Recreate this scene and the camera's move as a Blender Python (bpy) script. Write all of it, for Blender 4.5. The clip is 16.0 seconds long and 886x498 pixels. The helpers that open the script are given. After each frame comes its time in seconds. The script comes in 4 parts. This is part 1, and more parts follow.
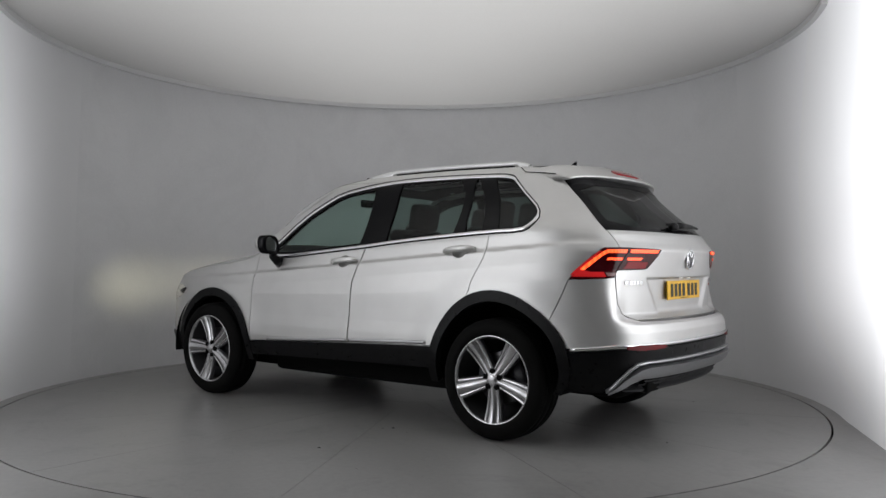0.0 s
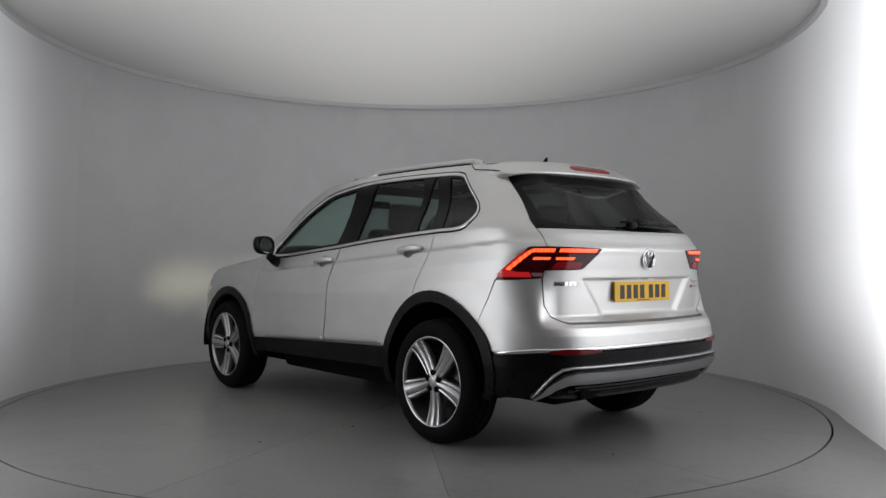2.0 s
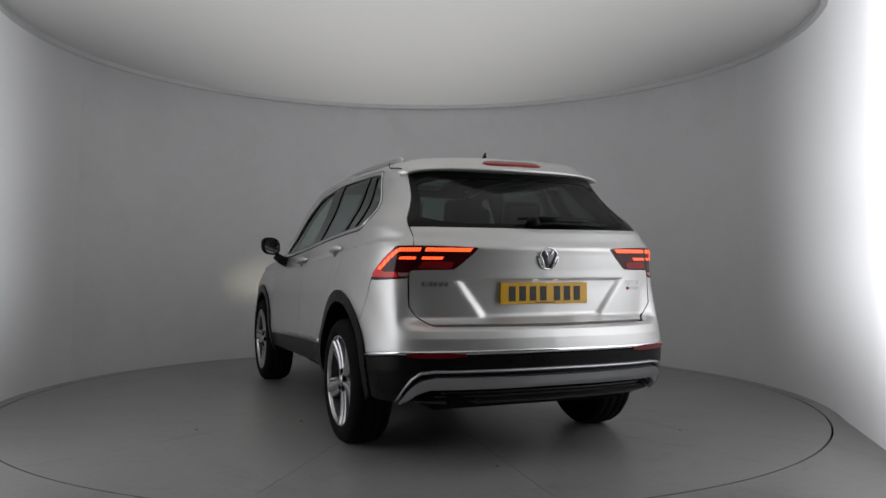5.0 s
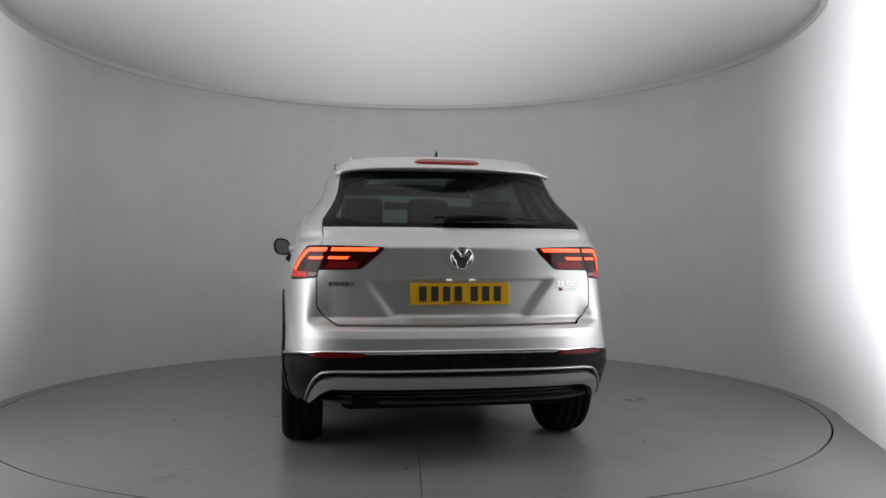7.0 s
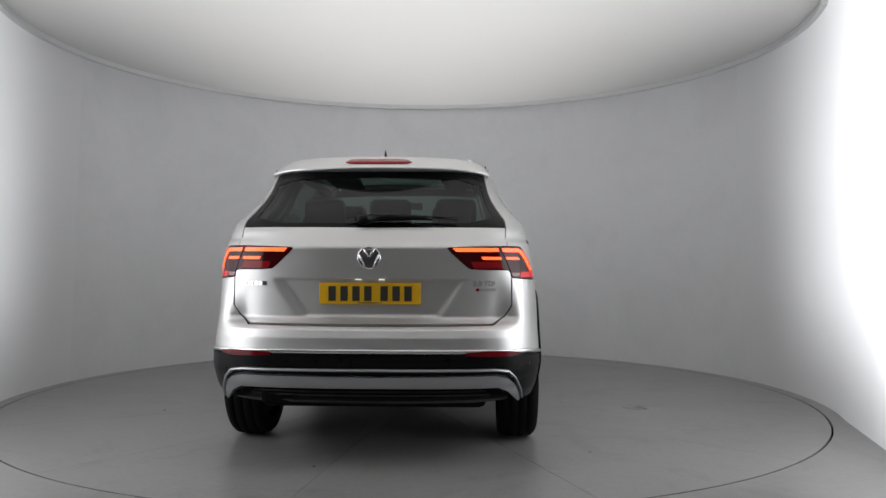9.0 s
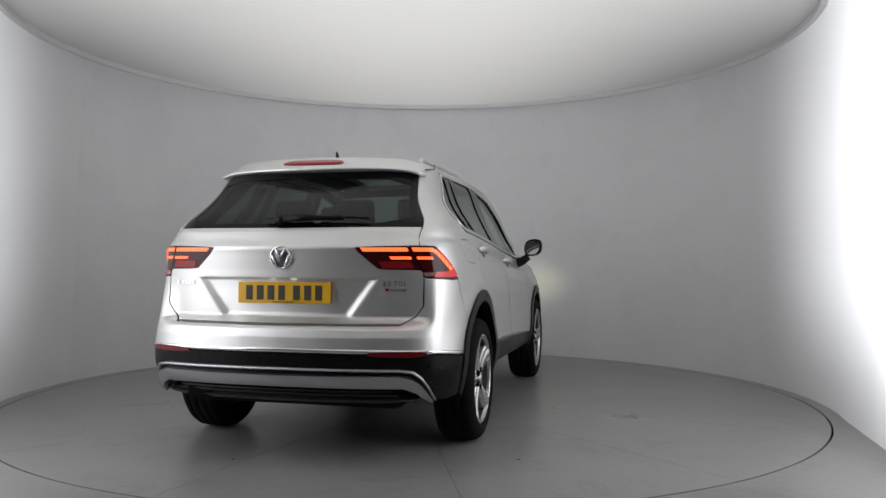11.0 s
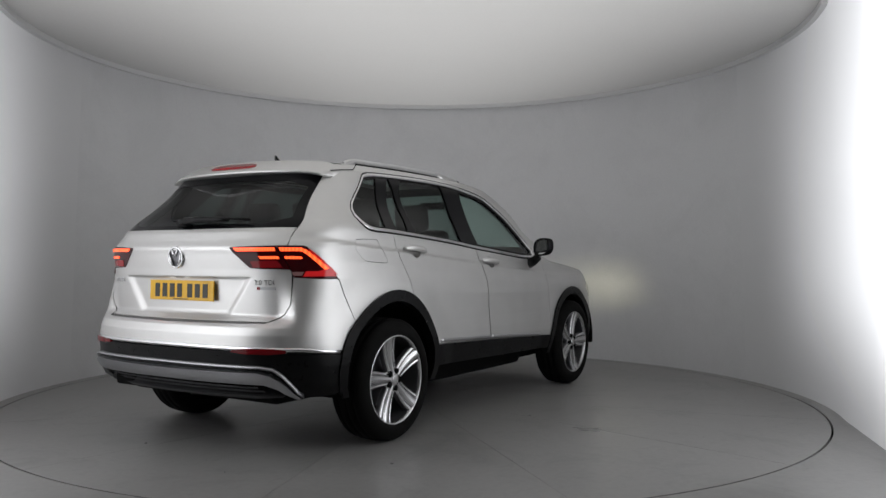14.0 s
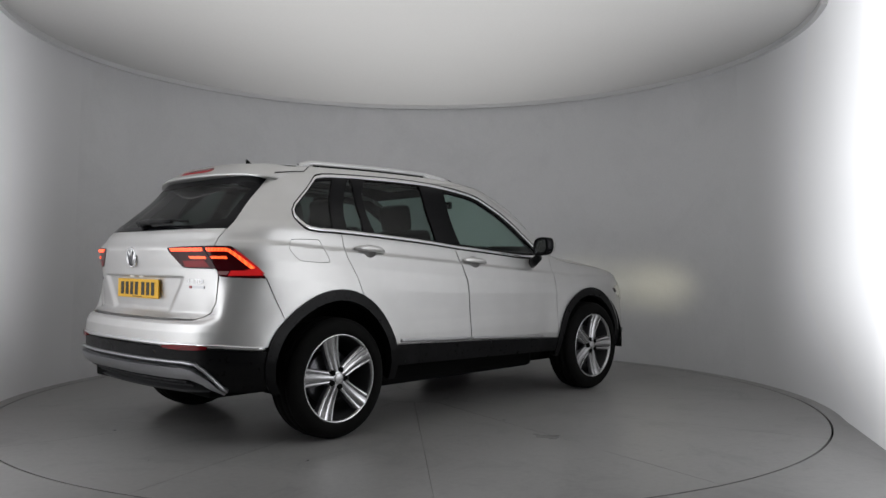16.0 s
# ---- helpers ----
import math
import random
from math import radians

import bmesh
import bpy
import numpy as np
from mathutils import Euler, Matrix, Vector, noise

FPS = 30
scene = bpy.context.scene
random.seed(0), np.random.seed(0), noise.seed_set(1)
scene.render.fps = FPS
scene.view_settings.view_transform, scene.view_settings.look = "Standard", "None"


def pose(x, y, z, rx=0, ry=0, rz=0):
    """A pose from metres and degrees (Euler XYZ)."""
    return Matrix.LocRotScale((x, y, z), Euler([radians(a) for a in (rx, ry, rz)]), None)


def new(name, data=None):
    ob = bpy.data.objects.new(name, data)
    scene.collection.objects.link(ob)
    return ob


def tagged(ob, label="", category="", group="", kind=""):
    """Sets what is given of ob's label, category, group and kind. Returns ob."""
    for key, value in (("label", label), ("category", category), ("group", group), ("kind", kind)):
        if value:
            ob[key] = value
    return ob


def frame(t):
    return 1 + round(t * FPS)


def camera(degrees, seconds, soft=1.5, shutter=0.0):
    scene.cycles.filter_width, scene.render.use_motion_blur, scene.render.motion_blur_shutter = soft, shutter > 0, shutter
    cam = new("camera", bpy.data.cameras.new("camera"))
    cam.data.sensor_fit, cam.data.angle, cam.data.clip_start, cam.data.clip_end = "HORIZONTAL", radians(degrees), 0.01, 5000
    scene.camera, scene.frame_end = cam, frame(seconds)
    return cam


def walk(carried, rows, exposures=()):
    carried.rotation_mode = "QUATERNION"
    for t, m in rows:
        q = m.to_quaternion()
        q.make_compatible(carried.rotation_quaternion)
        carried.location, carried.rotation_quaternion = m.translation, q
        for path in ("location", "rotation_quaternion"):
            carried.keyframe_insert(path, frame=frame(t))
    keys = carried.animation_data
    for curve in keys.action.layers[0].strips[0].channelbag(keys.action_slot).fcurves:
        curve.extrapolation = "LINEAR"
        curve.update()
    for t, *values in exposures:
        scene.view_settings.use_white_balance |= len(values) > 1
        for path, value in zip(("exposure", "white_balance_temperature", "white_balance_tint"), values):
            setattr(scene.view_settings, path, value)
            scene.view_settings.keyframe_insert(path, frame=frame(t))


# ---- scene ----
# ---- camera: on a stand at the open side of the studio, quite still ----
cam = camera(57.37, 16.0)
STAND = pose(0, -6.33, 1.0476, 90.852, 0, -2.079) @ pose(0, 0, 0, 0, 0, .211)
walk(cam, [(0, STAND), (16, STAND)],
     [(0, .14), (2, .03), (4, -.16), (6.5, .09), (8, .51), (9, .53), (11.5, .41), (12.5, .21), (14, .11), (16, .10)])

# ---- world and exposure ----
world = bpy.data.worlds.new("studio_world")
scene.world = world
world.use_nodes = True
world.node_tree.nodes["Background"].inputs["Color"].default_value = (.5, .52, .55, 1)
world.node_tree.nodes["Background"].inputs["Strength"].default_value = .05


# ---- materials ----
def material(name, color, rough=.5, metal=0.0, **extra):
    m = bpy.data.materials.new(name)
    m.use_nodes = True
    b = m.node_tree.nodes["Principled BSDF"]
    b.inputs["Base Color"].default_value = (*color, 1)
    b.inputs["Roughness"].default_value, b.inputs["Metallic"].default_value = rough, metal
    for key, value in extra.items():
        b.inputs[key.replace("_", " ")].default_value = value
    return m


def grain(m, scale, low, high, bump=0.0, detail=4, rough=None, big=None, distance=.002):
    """Two scales of variation of the base colour and the roughness, and a fine relief."""
    nt, b = m.node_tree, m.node_tree.nodes["Principled BSDF"]
    tc = nt.nodes.new("ShaderNodeTexCoord")
    n1, n2 = nt.nodes.new("ShaderNodeTexNoise"), nt.nodes.new("ShaderNodeTexNoise")
    n1.inputs["Scale"].default_value, n1.inputs["Detail"].default_value = scale, detail
    n2.inputs["Scale"].default_value, n2.inputs["Detail"].default_value = big or scale / 12, 5
    for n in (n1, n2):
        nt.links.new(tc.outputs["Object"], n.inputs["Vector"])
    mix = nt.nodes.new("ShaderNodeMath")
    mix.operation = "ADD"
    nt.links.new(n1.outputs["Fac"], mix.inputs[0])
    nt.links.new(n2.outputs["Fac"], mix.inputs[1])
    ramp = nt.nodes.new("ShaderNodeMapRange")
    ramp.inputs["From Min"].default_value, ramp.inputs["From Max"].default_value = .7, 1.3
    nt.links.new(mix.outputs[0], ramp.inputs["Value"])
    col = nt.nodes.new("ShaderNodeMix")
    col.data_type = "RGBA"
    col.inputs["A"].default_value, col.inputs["B"].default_value = (*low, 1), (*high, 1)
    nt.links.new(ramp.outputs["Result"], col.inputs["Factor"])
    nt.links.new(col.outputs["Result"], b.inputs["Base Color"])
    if rough:
        r = nt.nodes.new("ShaderNodeMapRange")
        r.inputs["From Min"].default_value, r.inputs["From Max"].default_value = .3, .7
        r.inputs["To Min"].default_value, r.inputs["To Max"].default_value = rough
        nt.links.new(n2.outputs["Fac"], r.inputs["Value"])
        nt.links.new(r.outputs["Result"], b.inputs["Roughness"])
    if bump:
        bp = nt.nodes.new("ShaderNodeBump")
        bp.inputs["Strength"].default_value, bp.inputs["Distance"].default_value = bump, distance
        nt.links.new(n1.outputs["Fac"], bp.inputs["Height"])
        nt.links.new(bp.outputs["Normal"], b.inputs["Normal"])
    return m


def glowing(name, color, strength, base=(.02, .02, .02), rough=.2):
    return material(name, base, rough, Emission_Color=(*color, 1), Emission_Strength=strength)


PAINT = material("silver_paint", (.65, .645, .635), .42, .82, Coat_Weight=.5, Coat_Roughness=.04)
grain(PAINT, 900, (.625, .620, .61), (.675, .67, .66), .03, 2, None, 6, .0003)
TRIM = grain(material("black_plastic", (.005, .005, .0055), .3, Specular_IOR_Level=.14), 400, (.004, .004, .0045), (.007, .007, .0075), 0, 3, (.26, .36))
GLOSS_BLACK = material("gloss_black", (.004, .004, .005), .14, Specular_IOR_Level=.14)
DIFFUSER = material("dull_diffuser_plastic", (.030, .030, .032), .45)
DARK = material("underbody_black", (.006, .006, .006), .9, Specular_IOR_Level=.1)
RUBBER = grain(material("tyre_rubber", (.005, .005, .005), .85, Specular_IOR_Level=.12), 120, (.004, .004, .004), (.006, .0058, .0055), .2, 4, (.75, .9))
CHROME = material("chrome", (.82, .82, .83), .09, 1.0)
RAIL_SILVER = material("bright_rail_silver", (.72, .72, .72), .30, .9)
SATIN = material("satin_silver", (.50, .50, .51), .34, 1.0)
GREY_PAINT = material("grey_skid_paint", (.46, .465, .48), .36, .95)
ALLOY = material("alloy_machined", (.60, .60, .61), .27, 1.0)
BARREL = material("wheel_barrel", (.05, .05, .052), .5, .6)
ALLOY_DARK = material("alloy_grey", (.16, .16, .17), .35, .8)


def thin_glass(name, tint):
    """A single tinted pane: it lets light straight through and mirrors by its angle."""
    m = bpy.data.materials.new(name)
    m.use_nodes = True
    nt = m.node_tree
    nt.nodes.remove(nt.nodes["Principled BSDF"])
    clear, gloss, mix, fr, power, scale = (nt.nodes.new("ShaderNode" + k) for k in ("BsdfTransparent", "BsdfGlossy", "MixShader", "LayerWeight", "Math", "Math"))
    clear.inputs["Color"].default_value = (*tint, 1)
    gloss.inputs["Roughness"].default_value = .01
    power.operation, scale.operation = "POWER", "MULTIPLY_ADD"
    power.inputs[1].default_value, scale.inputs[1].default_value, scale.inputs[2].default_value = 4.5, .80, .036
    nt.links.new(fr.outputs["Facing"], power.inputs[0])
    nt.links.new(power.outputs[0], scale.inputs[0])
    nt.links.new(scale.outputs[0], mix.inputs[0])
    nt.links.new(clear.outputs[0], mix.inputs[1])
    nt.links.new(gloss.outputs[0], mix.inputs[2])
    nt.links.new(mix.outputs[0], nt.nodes["Material Output"].inputs["Surface"])
    return m


RAIL_WHITE = material("white_rail", (.80, .80, .80), .45)
GLASS = thin_glass("tinted_glass", (.60, .71, .675))
PRIVACY = thin_glass("dark_tinted_glass", (.27, .335, .32))
DARK_GLASS = thin_glass("rear_window_glass", (.155, .20, .19))
CLEAR = thin_glass("clear_glass", (.95, .95, .94))
LINING = grain(material("cabin_lining", (.012, .012, .013), .8), 200, (.010, .010, .011), (.016, .016, .017))
LEATHER = grain(material("black_leather", (.014, .014, .015), .45), 150, (.011, .011, .012), (.018, .018, .019), .04)
MIRROR = material("mirror", (.85, .87, .87), .02, 1.0)
PLATE_YELLOW = grain(material("plate_yellow", (.75, .42, .01), .3), 300, (.72, .40, .01), (.78, .44, .015), .05)
PLATE_INK = material("plate_black", (.03, .028, .02), .5)
PLATE_LAMP = glowing("plate_lamp_glow", (1, .95, .85), .5)
HEAD_GLOW = glowing("headlamp_glow", (1, .94, .66), 220)
RED_LENS = material("red_lens", (.28, .010, .014), .08, Specular_IOR_Level=.35)
RED_REFLEX = material("red_reflector", (.15, .005, .008), .10, Specular_IOR_Level=.35)
RED_DARK = material("dark_red_lens", (.045, .002, .004), .08, Specular_IOR_Level=.35)
CLEAR_LENS = material("clear_lens", (.30, .17, .17), .12)
RED_SOFT = glowing("lit_red_lens", (1.0, .03, .03), .26, (.32, .010, .014), .08)
RED_GLOW = glowing("tail_light_glow", (1.0, .085, .02), 2.2, (.3, .01, .01))
nt = RED_GLOW.node_tree          # rows of small diodes show in the light guides
sep, wave, bead = nt.nodes.new("ShaderNodeSeparateXYZ"), nt.nodes.new("ShaderNodeMath"), nt.nodes.new("ShaderNodeMapRange")
wave.operation, wave.inputs[1].default_value = "PINGPONG", .007
for key, value in (("From Min", 0), ("From Max", .007), ("To Min", 1.2), ("To Max", 3.4)):
    bead.inputs[key].default_value = value
nt.links.new(nt.nodes.new("ShaderNodeTexCoord").outputs["Object"], sep.inputs[0])
nt.links.new(sep.outputs["Y"], wave.inputs[0])
nt.links.new(wave.outputs[0], bead.inputs["Value"])
nt.links.new(bead.outputs["Result"], nt.nodes["Principled BSDF"].inputs["Emission Strength"])
WALL = grain(material("painted_wall", (.80, .80, .81), .6), 60, (.78, .78, .79), (.82, .82, .83), .03, 4, None, .7)
CEILING = grain(material("ceiling_with_glow", (.60, .595, .585), .8), 80, (.58, .575, .565), (.62, .615, .605), .03, 4, None, .6)
FLOOR = grain(material("floor_paint", (.252, .249, .243), .3), 30, (.233, .230, .224), (.272, .269, .262), .03, 6, (.27, .34), 1.3)


def stained(m, scale, amount, low, high):
    """Uneven darker stains with ragged edges over a base colour."""
    nt, b = m.node_tree, m.node_tree.nodes["Principled BSDF"]
    n = nt.nodes.new("ShaderNodeTexNoise")
    n.inputs["Scale"].default_value, n.inputs["Detail"].default_value, n.inputs["Roughness"].default_value, n.inputs["Distortion"].default_value = scale, 9, .68, 1.2
    nt.links.new(nt.nodes.new("ShaderNodeTexCoord").outputs["Object"], n.inputs["Vector"])
    r = nt.nodes.new("ShaderNodeMapRange")
    for key, value in (("From Min", low), ("From Max", high), ("To Min", 1.0), ("To Max", 1 - amount)):
        r.inputs[key].default_value = value
    nt.links.new(n.outputs["Fac"], r.inputs["Value"])
    mul = nt.nodes.new("ShaderNodeMix")
    mul.data_type, mul.blend_type = "RGBA", "MULTIPLY"
    mul.inputs["Factor"].default_value = 1.0
    nt.links.new(b.inputs["Base Color"].links[0].from_socket, mul.inputs["A"])
    nt.links.new(r.outputs["Result"], mul.inputs["B"])
    nt.links.new(mul.outputs["Result"], b.inputs["Base Color"])
    return m


stained(FLOOR, 2.2, .22, .52, .72)
stained(FLOOR, 11, .16, .55, .75)
stained(WALL, .8, .07, .45, .7)
stained(WALL, 5, .03, .5, .8)
BACKROOM = grain(material("plain_backroom", (.60, .60, .605), .9), 20, (.57, .57, .575), (.63, .63, .635))
PANEL_R, PANEL_L = (glowing("light_panel_glow", (.95, .965, 1.0), 1.0, (.80, .80, .81), .6) for _ in range(2))


def fading_glow(m, steps):
    """The glow of a back-lit fabric grows along y, step by step: (start, end, strength)."""
    nt = m.node_tree
    sep = nt.nodes.new("ShaderNodeSeparateXYZ")
    nt.links.new(nt.nodes.new("ShaderNodeTexCoord").outputs["Object"], sep.inputs[0])
    total = None
    for start, stop, strength in steps:
        fade = nt.nodes.new("ShaderNodeMapRange")
        fade.interpolation_type = "SMOOTHSTEP"
        fade.inputs["From Min"].default_value, fade.inputs["From Max"].default_value = start, stop
        fade.inputs["To Min"].default_value, fade.inputs["To Max"].default_value = 0.0, strength
        nt.links.new(sep.outputs["Y"], fade.inputs["Value"])
        out = fade.outputs["Result"]
        if total:
            add = nt.nodes.new("ShaderNodeMath")
            nt.links.new(total, add.inputs[0])
            nt.links.new(out, add.inputs[1])
            out = add.outputs[0]
        total = out
    low = nt.nodes.new("ShaderNodeMapRange")          # glow dimmed low down, to keep the floor's edges darker
    low.interpolation_type = "SMOOTHSTEP"
    for key, value in (("From Min", 0), ("From Max", 1.1), ("To Min", .20), ("To Max", 1)):
        low.inputs[key].default_value = value
    both_ways = nt.nodes.new("ShaderNodeMath")
    both_ways.operation = "MULTIPLY"
    nt.links.new(sep.outputs["Z"], low.inputs["Value"])
    # glow dimmed higher up too, so the car's shoulders mirror less light
    high = nt.nodes.new("ShaderNodeMapRange")
    for key, value in (("From Min", 1.7), ("From Max", 2.7), ("To Min", 1), ("To Max", .6)):
        high.inputs[key].default_value = value
    ends = nt.nodes.new("ShaderNodeMath")
    ends.operation = "MULTIPLY"
    nt.links.new(sep.outputs["Z"], high.inputs["Value"])
    nt.links.new(low.outputs["Result"], ends.inputs[0])
    nt.links.new(high.outputs["Result"], ends.inputs[1])
    nt.links.new(total, both_ways.inputs[0])
    nt.links.new(ends.outputs[0], both_ways.inputs[1])
    nt.links.new(both_ways.outputs[0], nt.nodes["Principled BSDF"].inputs["Emission Strength"])


# last step: extra glow out of view, added to brighten wall centre and car tail
fading_glow(PANEL_R, ((.60, -1.25, .52), (-.9, -2.2, .55), (-1.6, -2.7, 1.2)))
fading_glow(PANEL_L, ((.65, -1.1, .38), (-.9, -2.2, .62), (-1.6, -2.7, 1.1)))
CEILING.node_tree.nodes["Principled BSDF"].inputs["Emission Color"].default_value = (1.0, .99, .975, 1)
# glow put into the ceiling for overhead light, strongest over the middle and open side
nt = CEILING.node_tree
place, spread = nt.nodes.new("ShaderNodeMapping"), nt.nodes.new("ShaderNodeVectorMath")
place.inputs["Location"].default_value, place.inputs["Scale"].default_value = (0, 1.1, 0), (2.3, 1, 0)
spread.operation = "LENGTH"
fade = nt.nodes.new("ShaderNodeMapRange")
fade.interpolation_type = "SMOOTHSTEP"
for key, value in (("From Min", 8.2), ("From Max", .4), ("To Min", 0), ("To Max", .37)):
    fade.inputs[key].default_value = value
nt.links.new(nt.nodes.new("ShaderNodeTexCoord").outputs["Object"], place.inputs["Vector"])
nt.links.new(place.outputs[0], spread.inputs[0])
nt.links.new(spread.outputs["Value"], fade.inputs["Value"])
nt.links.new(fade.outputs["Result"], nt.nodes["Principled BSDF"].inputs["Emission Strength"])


# ---- building helpers ----
def part(name, bm, mat, parent=None, label="", flat=False, sharp=None):
    me = bpy.data.meshes.new(name)
    bmesh.ops.recalc_face_normals(bm, faces=bm.faces) if flat else None
    bm.to_mesh(me)
    bm.free()
    for m in (mat if isinstance(mat, (list, tuple)) else [mat]):
        me.materials.append(m)
    ob = new(name, me)
    ob.parent = parent
    if not flat:
        for p in me.polygons:
            p.use_smooth = True
        if sharp:
            me.set_sharp_from_angle(angle=radians(sharp))
    return tagged(ob, label)


def box(bm, x0, x1, y0, y1, z0, z1, bevel=0.0, m=None, seg=2):
    r = bmesh.ops.create_cube(bm, size=1, matrix=Matrix.Translation(((x0 + x1) / 2, (y0 + y1) / 2, (z0 + z1) / 2)) @ Matrix.Diagonal((x1 - x0, y1 - y0, z1 - z0, 1)))
    vs = r["verts"]
    if bevel:
        es = {e for v in vs for e in v.link_edges}
        out = bmesh.ops.bevel(bm, geom=list(es), offset=bevel, segments=seg, affect="EDGES", profile=.5)
        vs = list({v for f in out["faces"] for v in f.verts} | {v for v in vs if v.is_valid})
    if m is not None:
        bmesh.ops.transform(bm, matrix=m, verts=vs)
    return bm


def tube(bm, points, radius, n=8, closed=False, flat=1.0, up=Vector((0, 0, 1))):
    """A round or flattened bar along points."""
    pts = [Vector(p) for p in points]
    rings = []
    for i, p in enumerate(pts):
        a = pts[i - 1] if i or closed else p
        b = pts[(i + 1) % len(pts)] if i + 1 < len(pts) or closed else p
        d = (b - a).normalized()
        side = d.cross(up).normalized()
        u = side.cross(d)
        r = radius[i] if isinstance(radius, (list, tuple)) else radius
        rings.append([bm.verts.new(p + side * r * math.cos(2 * math.pi * k / n) * flat + u * r * math.sin(2 * math.pi * k / n)) for k in range(n)])
    for i in range(len(rings) - (0 if closed else 1)):
        a, b = rings[i], rings[(i + 1) % len(rings)]
        for k in range(n):
            bm.faces.new((a[k], a[(k + 1) % n], b[(k + 1) % n], b[k]))
    if not closed:
        bm.faces.new(rings[0][::-1])
        bm.faces.new(rings[-1])
    return bm


def lathe(bm, profile, n=48, axis="y", cap=False):
    """Turn (radius, along) pairs round the y axis."""
    rings = []
    for r, a in profile:
        rings.append([bm.verts.new((r * math.cos(2 * math.pi * k / n), a, r * math.sin(2 * math.pi * k / n))) for k in range(n)])
    for p, q in zip(rings, rings[1:]):
        for k in range(n):
            bm.faces.new((p[k], q[k], q[(k + 1) % n], p[(k + 1) % n]))
    if cap:
        bm.faces.new(rings[-1])
    return bm


# ---- the studio: a round cove with a turntable, its ends bent in towards the open side ----
R_TABLE, R_WALL, HEIGHT = 2.944, 3.05, 2.79
LEAN = .968          # the cove leans in a little towards the ceiling
END = math.radians(14.5)          # where the plain wall gives way to the light panels
WALL_LINE = [(R_WALL * math.cos(a), R_WALL * math.sin(a)) for a in np.linspace(math.pi - END, END, 97)]


def upright(name, line, z0, z1, thick, mat, label, kind="structure", category="wall", lean=1.0):
    """A wall of that thickness behind a line in plan."""
    bm = bmesh.new()
    pts = [Vector((x, y, 0)) for x, y in line]
    rows = []
    for i, p in enumerate(pts):
        d = (pts[min(i + 1, len(pts) - 1)] - pts[max(i - 1, 0)]).normalized()
        out = Vector((-d.y, d.x, 0)) * thick
        rows.append([bm.verts.new(q) for q in (p + Vector((0, 0, z0)), p * lean + Vector((0, 0, z1)), (p + out) * lean + Vector((0, 0, z1)), p + out + Vector((0, 0, z0)))])
    for r0, r1 in zip(rows, rows[1:]):
        for k in range(4):
            bm.faces.new((r0[k], r1[k], r1[(k + 1) % 4], r0[(k + 1) % 4]))
    bm.faces.new(rows[0][::-1])
    bm.faces.new(rows[-1])
    bmesh.ops.recalc_face_normals(bm, faces=bm.faces)
    return tagged(part(name, bm, mat, sharp=50), label, category, kind=kind)


wall_round = upright("wall_round", WALL_LINE, 0, HEIGHT + .03, .12, WALL, "smooth grey-white curved studio wall", lean=LEAN)


def panel_line(corners):
    line = [(R_WALL * math.cos(a), R_WALL * math.sin(a)) for a in np.linspace(END, math.radians(-20), 25)]
    for q in corners:
        p = line[-1]
        line += [(p[0] + (q[0] - p[0]) * k / 6, p[1] + (q[1] - p[1]) * k / 6) for k in range(1, 7)]
    return line


def light_panel(line, fabric):
    """A tall back-lit wall of white fabric, its glow fading out towards the plain wall."""
    thing = tagged(new("light_panel"), "tall glowing white back-lit fabric wall of the studio", "light panel", "studio light panels")
    d = upright("diffuser", line, 0, HEIGHT + .03, .02, fabric, "glowing white fabric", kind="", category="", lean=LEAN)
    d.parent = thing
    f = upright("frame", [(x * 1.008, y) for x, y in line], 0, HEIGHT + .03, .05, BACKROOM, "", kind="", category="", lean=LEAN)
    f.parent = thing


light_panel(panel_line(((2.64, -1.88), (2.27, -3.0), (2.13, -3.3))), PANEL_R)
light_panel([(-x, y) for x, y in panel_line(((2.64, -1.88), (2.30, -2.9), (2.14, -3.25)))[::-1]], PANEL_L)
upright("wall_back", [(4.2, 3.0), (4.2, -8.0), (-4.2, -8.0), (-4.2, 3.0)], 0, HEIGHT + .4, .12, BACKROOM, "plain grey wall behind the open side of the studio")


def disc(bm, r, z, n=192, hole=None):
    outer = [bm.verts.new((r * math.cos(2 * math.pi * k / n), r * math.sin(2 * math.pi * k / n), z)) for k in range(n)]
    bm.faces.new(outer)
    return outer


bm = bmesh.new()
for x, y in ((-4.4, -8.2), (4.4, -8.2), (4.4, 3.4), (-4.4, 3.4)):
    bm.verts.new((x, y, -.02))
bm.faces.new(bm.verts)
tagged(part("floor_slab", bm, DARK, flat=True), "dark slab under the turntable", "floor", kind="structure")
# the fixed floor round the turntable, with a narrow gap
bm = bmesh.new()
N = 192
inner = [bm.verts.new(((R_TABLE + .009) * math.cos(2 * math.pi * k / N), (R_TABLE + .009) * math.sin(2 * math.pi * k / N), 0)) for k in range(N)]
outer = [bm.verts.new((4.3 * max(-1, min(1, 1.5 * math.cos(2 * math.pi * k / N))), (-8.1 if math.sin(2 * math.pi * k / N) < 0 else 3.3) * min(1, 1.5 * abs(math.sin(2 * math.pi * k / N))), 0)) for k in range(N)]
low = [bm.verts.new((v.co.x, v.co.y, -.02)) for v in inner]
for k in range(N):
    j = (k + 1) % N
    bm.faces.new((inner[k], outer[k], outer[j], inner[j]))
    bm.faces.new((inner[j], low[j], low[k], inner[k]))
tagged(part("floor", bm, FLOOR, flat=True), "grey painted concrete floor round the turntable", "floor", kind="structure")

